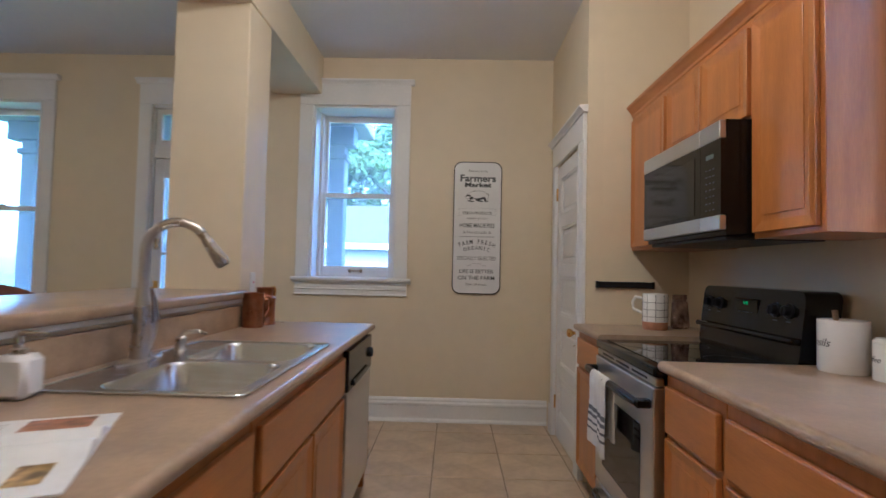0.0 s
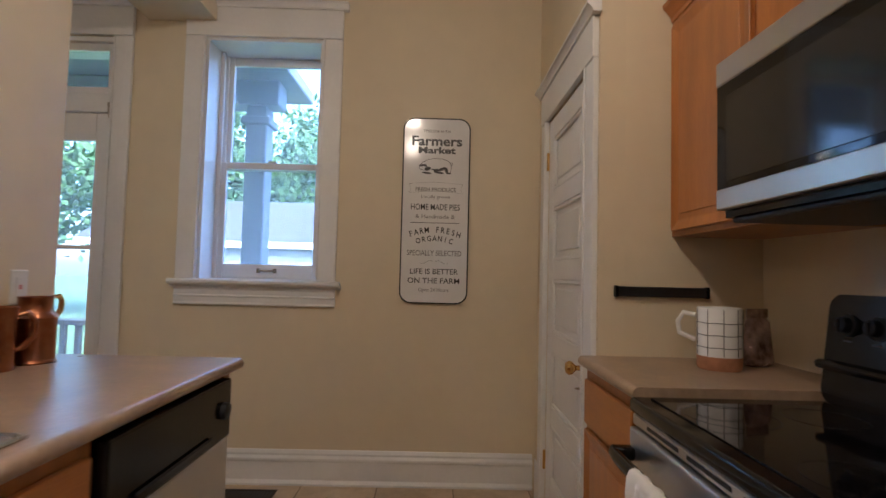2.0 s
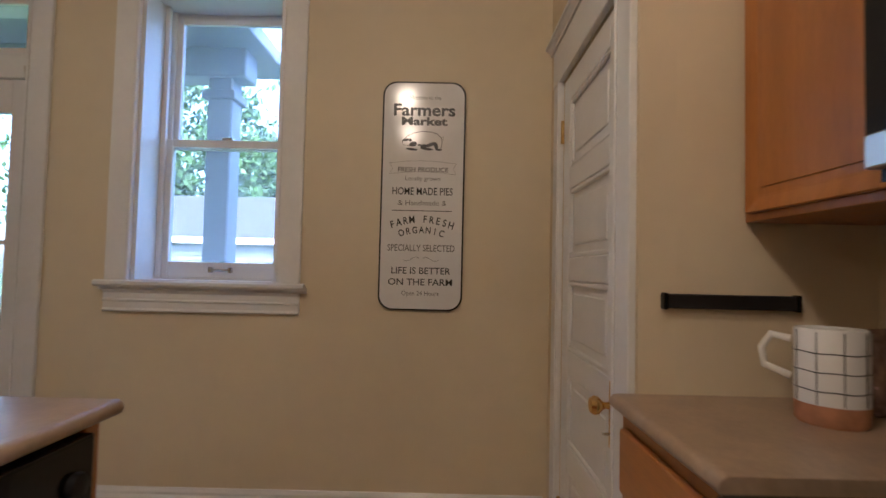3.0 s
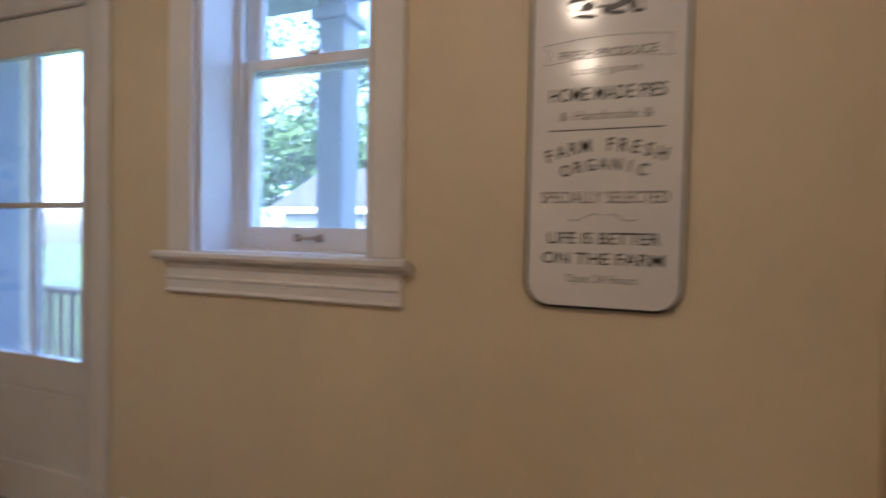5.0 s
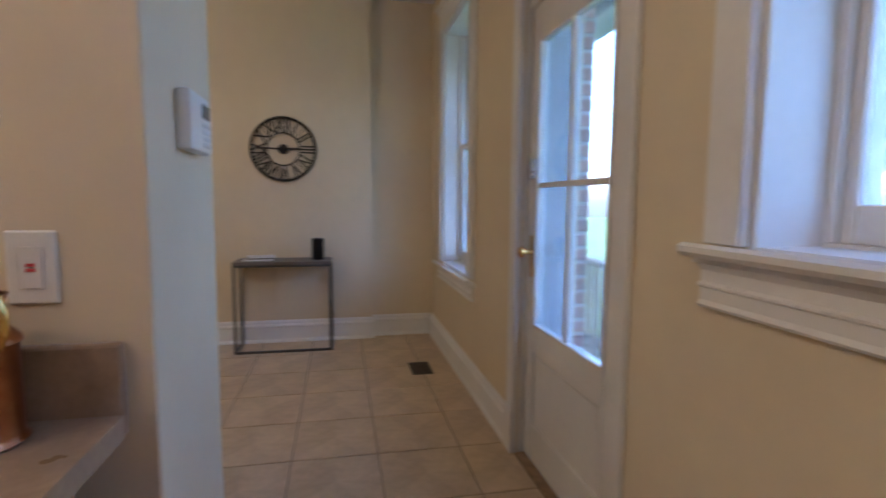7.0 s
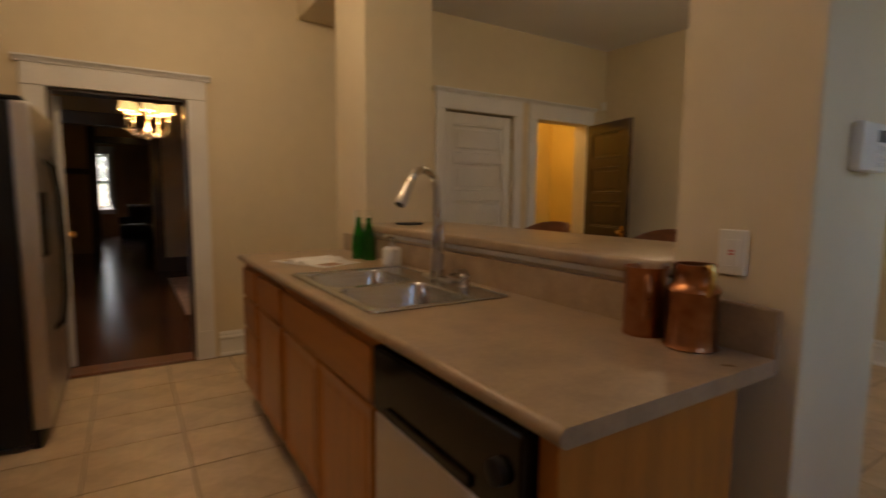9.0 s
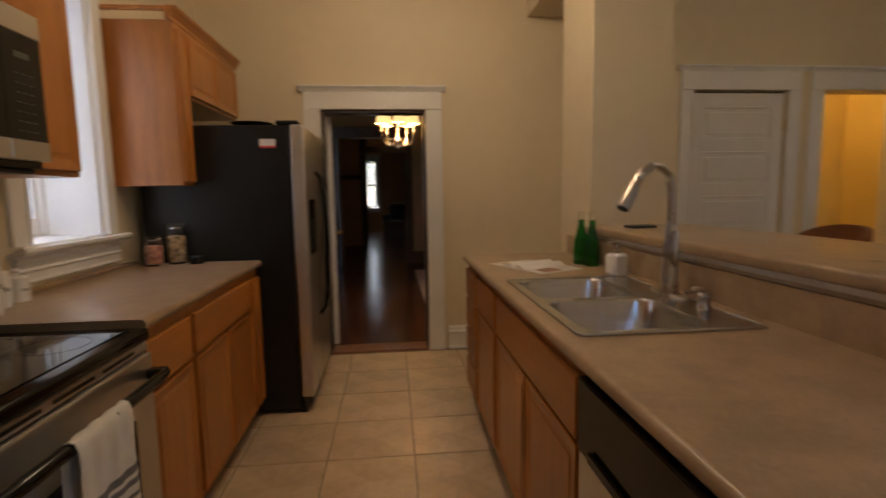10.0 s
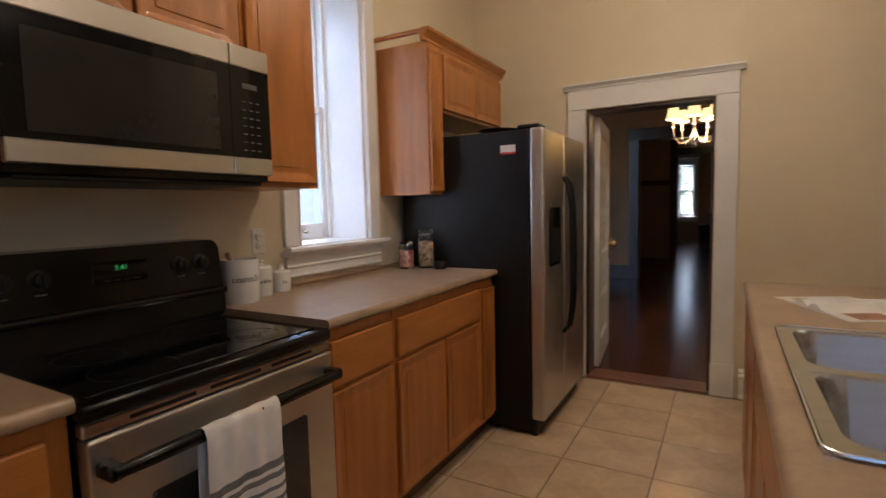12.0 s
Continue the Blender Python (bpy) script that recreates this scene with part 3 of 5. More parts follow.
def glazed_door():
    d = thing("door_5", pose(XD[0], NY + 0.035, 0), "white painted back door with four glass lights, shut", "door", kind="structure")
    w, h, t = XD[1] - XD[0], 2.20, 0.045
    j = box(0, -0.03, 0, 0.012, 0.07, XD[3])
    box(w - 0.012, -0.03, 0, w, 0.07, XD[3], bm=j)
    part("outer_lining", box(0.0005, 0.071, 0, 0.014, 0.20, XD[3]), M["blue_siding"], d, "blue-grey painted outer lining")
    part("outer_lining", box(w - 0.014, 0.071, 0, w - 0.0005, 0.20, XD[3]), M["blue_siding"], d)
    box(0.012, -0.02, h + 0.003, w - 0.012, 0.10, h + 0.12, 0.004, bm=j)
    box(0.012, -0.03, XD[3] - 0.03, w - 0.012, 0.25, XD[3], bm=j)
    part("door_frame", j, M["white"], d)
    x0, x1, s = 0.015, w - 0.015, 0.115
    gx0, gx1, g0, g1 = x0 + 0.085, x1 - 0.10, 0.70, 2.03
    bm = box(x0, 0, 0.015, gx0, t, h, 0.003)
    box(gx1, 0, 0.015, x1, t, h, 0.003, bm=bm)
    for a, b in ((0.015, 0.20), (0.56, g0), (g1, h)):
        box(gx0, 0.0005, a, gx1, t - 0.0005, b, 0.003, bm=bm)
    box(gx0, 0.015, 0.2, gx1, t - 0.015, 0.56, bm=bm)
    box(gx0 + 0.02, 0.008, 0.22, gx1 - 0.02, 0.015, 0.54, 0.005, bm=bm)
    leaf = part("leaf", bm, M["white"], d)
    cx, cz = (gx0 + gx1) / 2, 1.37
    bm = box(cx - 0.012, 0.006, g0, cx + 0.012, t - 0.006, g1, 0.004)
    box(gx0, 0.007, cz - 0.012, gx1, t - 0.007, cz + 0.012, 0.004, bm=bm)
    part("glazing_bar", bm, M["white"], d)
    for a, b in ((gx0, cx - 0.012), (cx + 0.012, gx1)):
        for c, e in ((g0, cz - 0.012), (cz + 0.012, g1)):
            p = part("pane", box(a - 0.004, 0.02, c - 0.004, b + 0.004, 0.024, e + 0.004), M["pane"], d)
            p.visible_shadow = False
    kx = x0 + 0.05
    part("lock_plate", rounded(kx - 0.02, 0.93, kx + 0.02, 1.13, 0.006, -0.004, 0.0), M["brass"], d)
    part("door_knob", lathe([(0.011, 0), (0.010, 0.03), (0.026, 0.045), (0.028, 0.056), (0.02, 0.066), (0.003, 0.07)], 24, m=pose(kx, -0.003, 1.05, 90)), M["brass"], d, "polished brass knob", smooth=True)
    part("deadbolt", box(kx - 0.022, -0.022, 1.40, kx + 0.022, 0, 1.50, 0.006), M["nickel"], d, "nickel deadbolt box")
    for z in (0.3, 1.1, 1.95):
        part("hinge", tube([(x1 + 0.004, -0.007, z - 0.06), (x1 + 0.004, -0.007, z + 0.06)], 0.008), M["nickel"], d)
    tz0, tz1 = h + 0.12, XD[3] - 0.03
    bm = box(0.012, 0, tz0, 0.06, t, tz1, 0.003)
    box(w - 0.06, 0, tz0, w - 0.012, t, tz1, 0.003, bm=bm)
    box(0.06, 0.0005, tz0, w - 0.06, t, tz0 + 0.045, 0.003, bm=bm)
    box(0.06, 0.0005, tz1 - 0.045, w - 0.06, t, tz1, 0.003, bm=bm)
    part("transom_sash", bm, M["white"], d)
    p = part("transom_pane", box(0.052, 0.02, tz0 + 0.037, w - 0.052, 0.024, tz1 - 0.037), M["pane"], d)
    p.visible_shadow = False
    part("door_sill", box(0.012, -0.05, 0, w - 0.012, 0.3, 0.014, 0.004), M["deck"], d, "worn wooden door sill")
    part("door_closer", tube([(w - 0.03, -0.03, 2.26), (w - 0.03, -0.012, 2.17)], 0.007), M["nickel"], d)


glazed_door()

# dark casing of the opening beyond the dining room, and its baseboards
o = thing("inner_doorway_casing", pose(1.87, D1, 0, 0, 0, 180), "dark stained wide wooden doorway casing", "trim", kind="structure")
for x0 in (-0.15, 1.2):
    part("side_casing", box(x0, -0.03, 0, x0 + 0.15, 0, 2.38, 0.004), M["dark_wood"], o)
part("head_casing", box(-0.18, -0.035, 2.381, 1.38, 0, 2.58, 0.004), M["dark_wood"], o)
for a, b in ((2.02, 3.2), (-2.0, 0.52)):
    whole("baseboard", box(a, D1, 0, b, D1 + 0.025, 0.24, 0.005), M["dark_wood"], "dark stained wooden baseboard", "baseboard", kind="structure")
o = thing("hall_partition", Matrix(), "dark wood framed room divider with tan panels", "wall", kind="structure")
part("panel", box(1.72, -9.1, 0, 3.2, -9.0, CZ - 0.1), M["tan_wall"], o)
part("rail", box(1.72, -9.0, 1.72, 3.2, -8.96, 1.84, 0.005), M["dark_wood"], o)
part("post", box(1.55, -9.12, 0, 1.72, -8.95, CZ - 0.1, 0.005), M["dark_wood"], o)
part("header", box(-2.0, -9.12, 2.45, 1.55, -8.95, CZ - 0.1), M["tan_wall"], o)
part("head_rail", box(-2.0, -8.95, 2.40, 1.55, -8.92, 2.55, 0.005), M["dark_wood"], o)
part("side_panel", box(-2.0, -9.1, 0, 0.55, -9.0, 2.45), M["tan_wall"], o)

# ---- kitchen cabinets ----
def cabinet_front(name, x0, x1, z0, z1, parent, framed=True, t=0.02):
    """A door with a recessed panel, or a plain drawer front, standing proud of y = 0."""
    if not framed:
        bm = box(x0, -t, z0, x1, 0, z1, 0.006, seg=2)
        return part(name, bm, M["maple_h"], parent)
    s = min(0.055, (x1 - x0) * 0.3)
    bm = box(x0, -t, z0, x1, 0, z1)
    bm.faces.ensure_lookup_table()
    bm.normal_update()
    f = min(bm.faces, key=lambda q: q.normal.y)
    bmesh.ops.inset_individual(bm, faces=[f], thickness=s)
    for v in f.verts:
        v.co.y += 0.011
    bmesh.ops.bevel(bm, geom=bm.edges[:], offset=0.003, segments=1, affect="EDGES", profile=0.5)
    d = part(name, bm, M["maple"], parent)
    bm = box(x0 + s + 0.005, -t + 0.0075, z0 + s + 0.005, x1 - s - 0.005, -t + 0.0105, z1 - s - 0.005, 0.0012)
    part("panel", bm, M["maple"], d)
    return d


def cabinet(name, m, w, d, z0, z1, fronts, label, toe=True, crown=False, group="", low=0.0):
    """fronts: (door or drawer, x0, x1, z0, z1), heights in the room."""
    c = thing(name, m, label, "cabinet", group)
    part("body", box(0.0008, 0, z0 + (0.10 if toe else 0), w - 0.0008, d, z1 - low, 0.002), M["maple"], c)
    if low:
        part("front_rail", box(0.0008, 0, z1 - low + 0.0005, w - 0.0008, 0.018, z1, 0.002), M["maple"], c)
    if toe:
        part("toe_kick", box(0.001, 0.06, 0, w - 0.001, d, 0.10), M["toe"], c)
    for kind, a, b, e, f in fronts:
        cabinet_front(kind, a, b, e, f, c, kind == "door")
    if crown:
        cr = [(0.02, 0), (-0.004, 0), (-0.006, 0.016), (-0.024, 0.040), (-0.036, 0.052), (-0.040, 0.066), (0.02, 0.066)]
        x0, x1 = crown
        part("crown_moulding", sweep_profile([(y, z + z1 - 0.006) for y, z in cr], x0, x1), M["maple_h"], c)
        for side, on in ((0, x0 < 0), (w, x1 > w)):
            if on:
                bm = box(-0.036 if side == 0 else w, -0.036, z1 + 0.04, 0 if side == 0 else w + 0.036, d, z1 + 0.06, 0.004)
                part("crown_return", bm, M["maple_h"], c)
    return c


ZE, ZI = 0.968, 0.945                     # worktop heights: along the wall, and on the island


def east(y):
    return pose(1.725, y, 0, 0, 0, -90)


cabinet("base_cabinet", east(CLY - 0.004), 0.526, 0.66, 0, ZE - 0.04, [("drawer", 0.03, 0.48, 0.73, 0.89), ("door", 0.03, 0.48, 0.13, 0.71)], "honey maple base cabinet between closet wall and stove", group="base cabinets")
cabinet("base_cabinet", east(2.682), 0.40, 0.66, 0, ZE - 0.04, [("drawer", 0.02, 0.38, 0.72, 0.885), ("door", 0.02, 0.38, 0.13, 0.70)], "honey maple base cabinet with one drawer and door", group="base cabinets")
cabinet("base_cabinet", east(2.28), 0.835, 0.66, 0, ZE - 0.04, [("drawer", 0.02, 0.815, 0.72, 0.885), ("door", 0.02, 0.41, 0.13, 0.70), ("door", 0.425, 0.815, 0.13, 0.70)], "wide honey maple base cabinet with drawer and two doors", group="base cabinets")
cabinet("base_cabinet", east(1.444), 0.175, 0.66, 0, ZE - 0.04, [("door", 0.012, 0.163, 0.13, 0.875)], "narrow honey maple base cabinet beside the refrigerator", group="base cabinets")


def isl(y):
    return pose(0.435, y, 0, 0, 0, 90)


L4 = [("drawer", 0.02, 0.36, a, b) for a, b in ((0.13, 0.31), (0.325, 0.50), (0.515, 0.69), (0.705, 0.875))]
cabinet("island_cabinet", isl(1.16), 0.38, 0.58, 0, ZI - 0.04, L4, "honey maple island cabinet with four drawers", group="island cabinets")
cabinet("island_cabinet", isl(1.542), 0.54, 0.58, 0, ZI - 0.04, [("drawer", 0.02, 0.52, 0.705, 0.875), ("door", 0.02, 0.52, 0.13, 0.69)], "honey maple island cabinet with drawer above a door", group="island cabinets")
cabinet("island_cabinet", isl(2.084), 1.052, 0.58, 0, ZI - 0.04, [("drawer", 0.025, 1.03, 0.705, 0.875), ("door", 0.025, 0.52, 0.13, 0.69), ("door", 0.535, 1.03, 0.13, 0.69)], "wide honey maple sink cabinet with false drawer front", group="island cabinets", low=0.20)
whole("end_panel", box(-0.14, 3.80, 0.0, 0.432, 3.85, ZI - 0.042, 0.003), M["maple"], "honey maple end panel of the island", "cabinet panel")

UX = 2.045


def up(y):
    return pose(UX, y, 0, 0, 0, -90)


UD = EX - UX
cabinet("wall_cabinet", up(CLY - 0.004), 0.532, UD, 1.425, 2.27, [("door", 0.03, 0.512, 1.445, 2.23)], "honey maple wall cabinet next to closet wall", False, (0, 0.532), group="wall cabinets")
cabinet("wall_cabinet", up(3.433), 0.742, UD, 1.875, 2.27, [("door", 0.015, 0.365, 1.89, 2.23), ("door", 0.377, 0.727, 1.89, 2.23)], "short honey maple wall cabinet above the microwave", False, (0, 0.742), group="wall cabinets")
cabinet("wall_cabinet", up(2.69), 0.36, UD, 1.425, 2.27, [("door", 0.015, 0.34, 1.445, 2.23)], "tall honey maple wall cabinet beside the window", False, (0, 0.40), group="wall cabinets")
cabinet("wall_cabinet", up(1.415), 0.15, UD, 1.41, 2.28, [("door", 0.01, 0.142, 1.43, 2.24)], "narrow honey maple wall cabinet beside the refrigerator", False, (-0.04, 0.15), group="wall cabinets")
cabinet("wall_cabinet", up(1.263), 0.90, UD, 1.90, 2.28, [("door", 0.02, 0.445, 1.92, 2.24), ("door", 0.455, 0.88, 1.92, 2.24)], "honey maple wall cabinet above the refrigerator", False, (0, 0.94), group="wall cabinets")


def worktop(name, x0, y0, x1, y1, z, label, rim, hole=None, m=None):
    """A rolled-edge laminate worktop; rim names the long rounded edge: 'w' or 'e'."""
    t = thing(name, Matrix(), label, "worktop")
    r = 0.019
    bm = bmesh.new()
    cuts = [(y0, y1, x0, x1)] if not hole else [(y0, hole[1], x0, x1), (hole[3], y1, x0, x1), (hole[1], hole[3], x0, hole[0]), (hole[1], hole[3], hole[2], x1)]
    for a, b, c, d in cuts:
        edge_e, edge_w = rim == "e" and abs(d - x1) < 1e-6, rim == "w" and abs(c - x0) < 1e-6
        box(c + (r if edge_w else 0), a, z - 0.038, d - (r if edge_e else 0), b, z, bm=bm)
        if edge_e or edge_w:
            cx = d - r if edge_e else c + r
            sg = 1 if edge_e else -1
            q = [(cx, z - 0.038)] + [(cx + sg * r * math.sin(radians(k)), z - r + r * -math.cos(radians(k)) if k <= 90 else z - r - r * math.cos(radians(k))) for k in range(0, 181, 15)] + [(cx, z)]
            bb = bmesh.new()
            lo = [bb.verts.new((px, a, pz)) for px, pz in q]
            hi = [bb.verts.new((px, b, pz)) for px, pz in q]
            bb.faces.new(lo), bb.faces.new(hi[::-1])
            for k in range(len(q) - 1):
                bb.faces.new((lo[k], lo[k + 1], hi[k + 1], hi[k]))
            bmesh.ops.recalc_face_normals(bb, faces=bb.faces[:])
            merge(bm, bb)
    bmesh.ops.remove_doubles(bm, verts=bm.verts[:], dist=1e-5)
    part("slab", bm, M["laminate"], t, smooth=30)
    return t


wt = worktop("worktop", 1.69, 1.265, EX - 0.001, 2.684, ZE, "tan mottled laminate worktop with rolled edge along the window wall", "w")
part("backsplash", box(EX - 0.02, 1.265, ZE + 0.0005, EX - 0.001, 2.684, ZE + 0.02, 0.003), M["laminate"], wt)
worktop("worktop", 1.69, 3.438, EX - 0.001, CLY - 0.001, ZE, "small tan mottled laminate worktop between stove and closet", "w")
SK = (-0.155, 2.10, 0.405, 3.005)
it = worktop("island_worktop", -0.227, 1.11, 0.466, 3.885, ZI, "long tan mottled laminate island worktop with rolled edge", "e", (SK[0] + 0.02, SK[1] + 0.02, SK[2] - 0.02, SK[3] - 0.02))
bm = box(-0.249, 1.11, ZI - 0.037, -0.2275, 3.885, ZI + 0.118, 0.006, seg=2)
part("backsplash", bm, M["laminate"], it)
bt = thing("breakfast_bar", Matrix(), "raised tan laminate bar top on the low wall", "worktop")
part("slab", box(-0.84, 1.45, 1.10, -0.20, 3.598, 1.145, 0.014, seg=3), M["laminate"], bt, smooth=30)
whole("bar_trim", box(-0.2495, 1.46, 1.077, -0.232, 3.595, 1.099, 0.003), M["white"], "white painted trim strip under the bar top", "trim", kind="structure")


# ---- sink and tap ----
def make_sink():
    s = thing("kitchen_sink", Matrix(), "stainless steel double bowl sink set in the island worktop", "sink")
    x0, y0, x1, y1 = SK
    bowls = [(-0.02, 2.135, 0.37, 2.53), (-0.02, 2.575, 0.37, 2.97)]
    z = ZI + 0.006
    bm = bmesh.new()
    xs = [x0, -0.02, 0.37, x1]
    ys = [y0, 2.135, 2.53, 2.575, 2.97, y1]
    for i in range(3):
        for j in range(5):
            if i == 1 and j in (1, 3):
                continue
            box(xs[i], ys[j], z - 0.006, xs[i + 1], ys[j + 1], z, bm=bm)
    bmesh.ops.remove_doubles(bm, verts=bm.verts[:], dist=1e-5)
    part("rim", bm, M["sink"], s)
    rim = bmesh.new()
    c = 0.03
    loop = []
    for cx, cy, a0 in ((x1 - c, y1 - c, 0), (x0 + c, y1 - c, 90), (x0 + c, y0 + c, 180), (x1 - c, y0 + c, 270)):
        loop += [(cx + c * math.cos(radians(a0 + k * 15)), cy + c * math.sin(radians(a0 + k * 15)), z - 0.001) for k in range(7)]
    tube(loop, 0.005, 8, rim, closed=True)
    part("rolled_edge", rim, M["sink"], s, smooth=True)
    for a, b, c2, d in bowls:
        bb = bmesh.new()
        rings = []
        for inset, zz, rad in ((0, z, 0.06), (0.006, z - 0.01, 0.06), (0.014, z - 0.15, 0.06), (0.035, z - 0.175, 0.05), (0.10, z - 0.182, 0.03)):
            ring = []
            for cx, cy, a0 in ((c2 - inset - rad, d - inset - rad, 0), (a + inset + rad, d - inset - rad, 90), (a + inset + rad, b + inset + rad, 180), (c2 - inset - rad, b + inset + rad, 270)):
                ring += [bb.verts.new((cx + rad * math.cos(radians(a0 + k * 15)), cy + rad * math.sin(radians(a0 + k * 15)), zz)) for k in range(7)]
            rings.append(ring)
        for p, q in zip(rings, rings[1:]):
            for k in range(len(p)):
                bb.faces.new((p[k], p[(k + 1) % len(p)], q[(k + 1) % len(p)], q[k]))
        bb.faces.new(rings[-1])
        # corner webs between the round bowl and the square cut
        for cx, cy, k0 in ((c2, d, 0), (a, d, 7), (a, b, 14), (c2, b, 21)):
            v = bb.verts.new((cx, cy, z - 0.0005))
            for k in range(6):
                bb.faces.new((v, rings[0][k0 + k], rings[0][k0 + k + 1]))
        bmesh.ops.recalc_face_normals(bb, faces=bb.faces[:])
        bowl = part("bowl", bb, M["sink"], s, smooth=True)
        part("drain", lathe([(0.042, 0), (0.04, 0.004), (0.03, 0.002), (0.004, 0.0015)], 24, m=pose((a + c2) / 2, (b + d) / 2, z - 0.182)), M["chrome"], bowl)


make_sink()


def make_tap():
    zt = ZI + 0.006
    t = thing("kitchen_tap", pose(-0.13, 2.525, zt), "tall brushed nickel gooseneck tap with pull-down spray", "tap")
    part("deck_plate", lathe([(0.03, 0), (0.03, 0.006), (0.027, 0.010)], 32, m=Matrix.Diagonal((1, 4.2, 1, 1))), M["nickel"], t, smooth=True)
    part("body", lathe([(0.034, 0.008), (0.032, 0.03), (0.029, 0.10), (0.026, 0.17), (0.021, 0.22), (0.0175, 0.27)], 28), M["nickel"], t, smooth=True)
    d = Vector((0.93, 0.36, 0)).normalized()
    pts = [Vector((0, 0, 0.255))]
    for k in range(0, 13):
        a = radians(180 - k * 12.5)
        pts.append(d * (0.10 + 0.10 * math.cos(a)) + Vector((0, 0, 0.375 + 0.105 * math.sin(a))))
    end = pts[-1]
    part("spout", tube(pts, 0.0165, 14), M["nickel"], t, smooth=True)
    dirn = (pts[-1] - pts[-2]).normalized()
    part("spray_head", tube([end, end + dirn * 0.02, end + dirn * 0.06, end + dirn * 0.10, end + dirn * 0.115], [0.0168, 0.0195, 0.0225, 0.0265, 0.023], 18), M["nickel"], t, smooth=True)
    part("nozzle", tube([end + dirn * 0.114, end + dirn * 0.119], 0.018, 16), M["black_m"], t)
    part("lever", tube([(0.006, 0.022, 0.03), (0.012, 0.040, 0.08), (0.014, 0.056, 0.14), (0.012, 0.052, 0.19), (0.004, 0.040, 0.245)], [0.012, 0.014, 0.014, 0.011, 0.007], 12), M["nickel"], t, smooth=True)
    p = thing("soap_pump", pose(-0.118, 2.76, zt), "small brushed nickel soap pump on the sink deck", "soap pump")
    part("base", lathe([(0.026, 0), (0.022, 0.008), (0.019, 0.03), (0.021, 0.045), (0.012, 0.055)], 24), M["nickel"], p, smooth=True)
    part("nozzle", tube([(0, 0, 0.05), (0.01, 0.005, 0.066), (0.05, 0.02, 0.072), (0.085, 0.033, 0.06)], [0.010, 0.010, 0.008, 0.006], 12), M["nickel"], p, smooth=True)


make_tap()


# ---- appliances ----
def make_dishwasher():
    d = thing("dishwasher", isl(3.14), "stainless dishwasher with black control panel under the island", "dishwasher")
    w = 0.66
    part("body", box(0.004, 0.03, 0.10, w - 0.004, 0.57, ZI - 0.045), M["black_m"], d)
    part("door", box(0.006, -0.022, 0.13, w - 0.006, 0.029, 0.70, 0.005), M["steel"], d, "brushed stainless door")
    c = part("control_panel", box(0.006, -0.028, 0.703, w - 0.006, 0.029, ZI - 0.05, 0.008, seg=2), M["black"], d, "glossy black control panel")
    part("handle", box(0.10, -0.040, 0.715, w - 0.16, -0.0285, 0.745, 0.005), M["black"], c)
    part("dial", lathe([(0.028, 0), (0.026, 0.016), (0.01, 0.02)], 24, m=pose(w - 0.07, -0.028, 0.80, 90)), M["black_m"], c, smooth=True)
    part("kick_plate", box(0.006, 0.05, 0.0, w - 0.006, 0.07, 0.125), M["black_m"], d)


make_dishwasher()


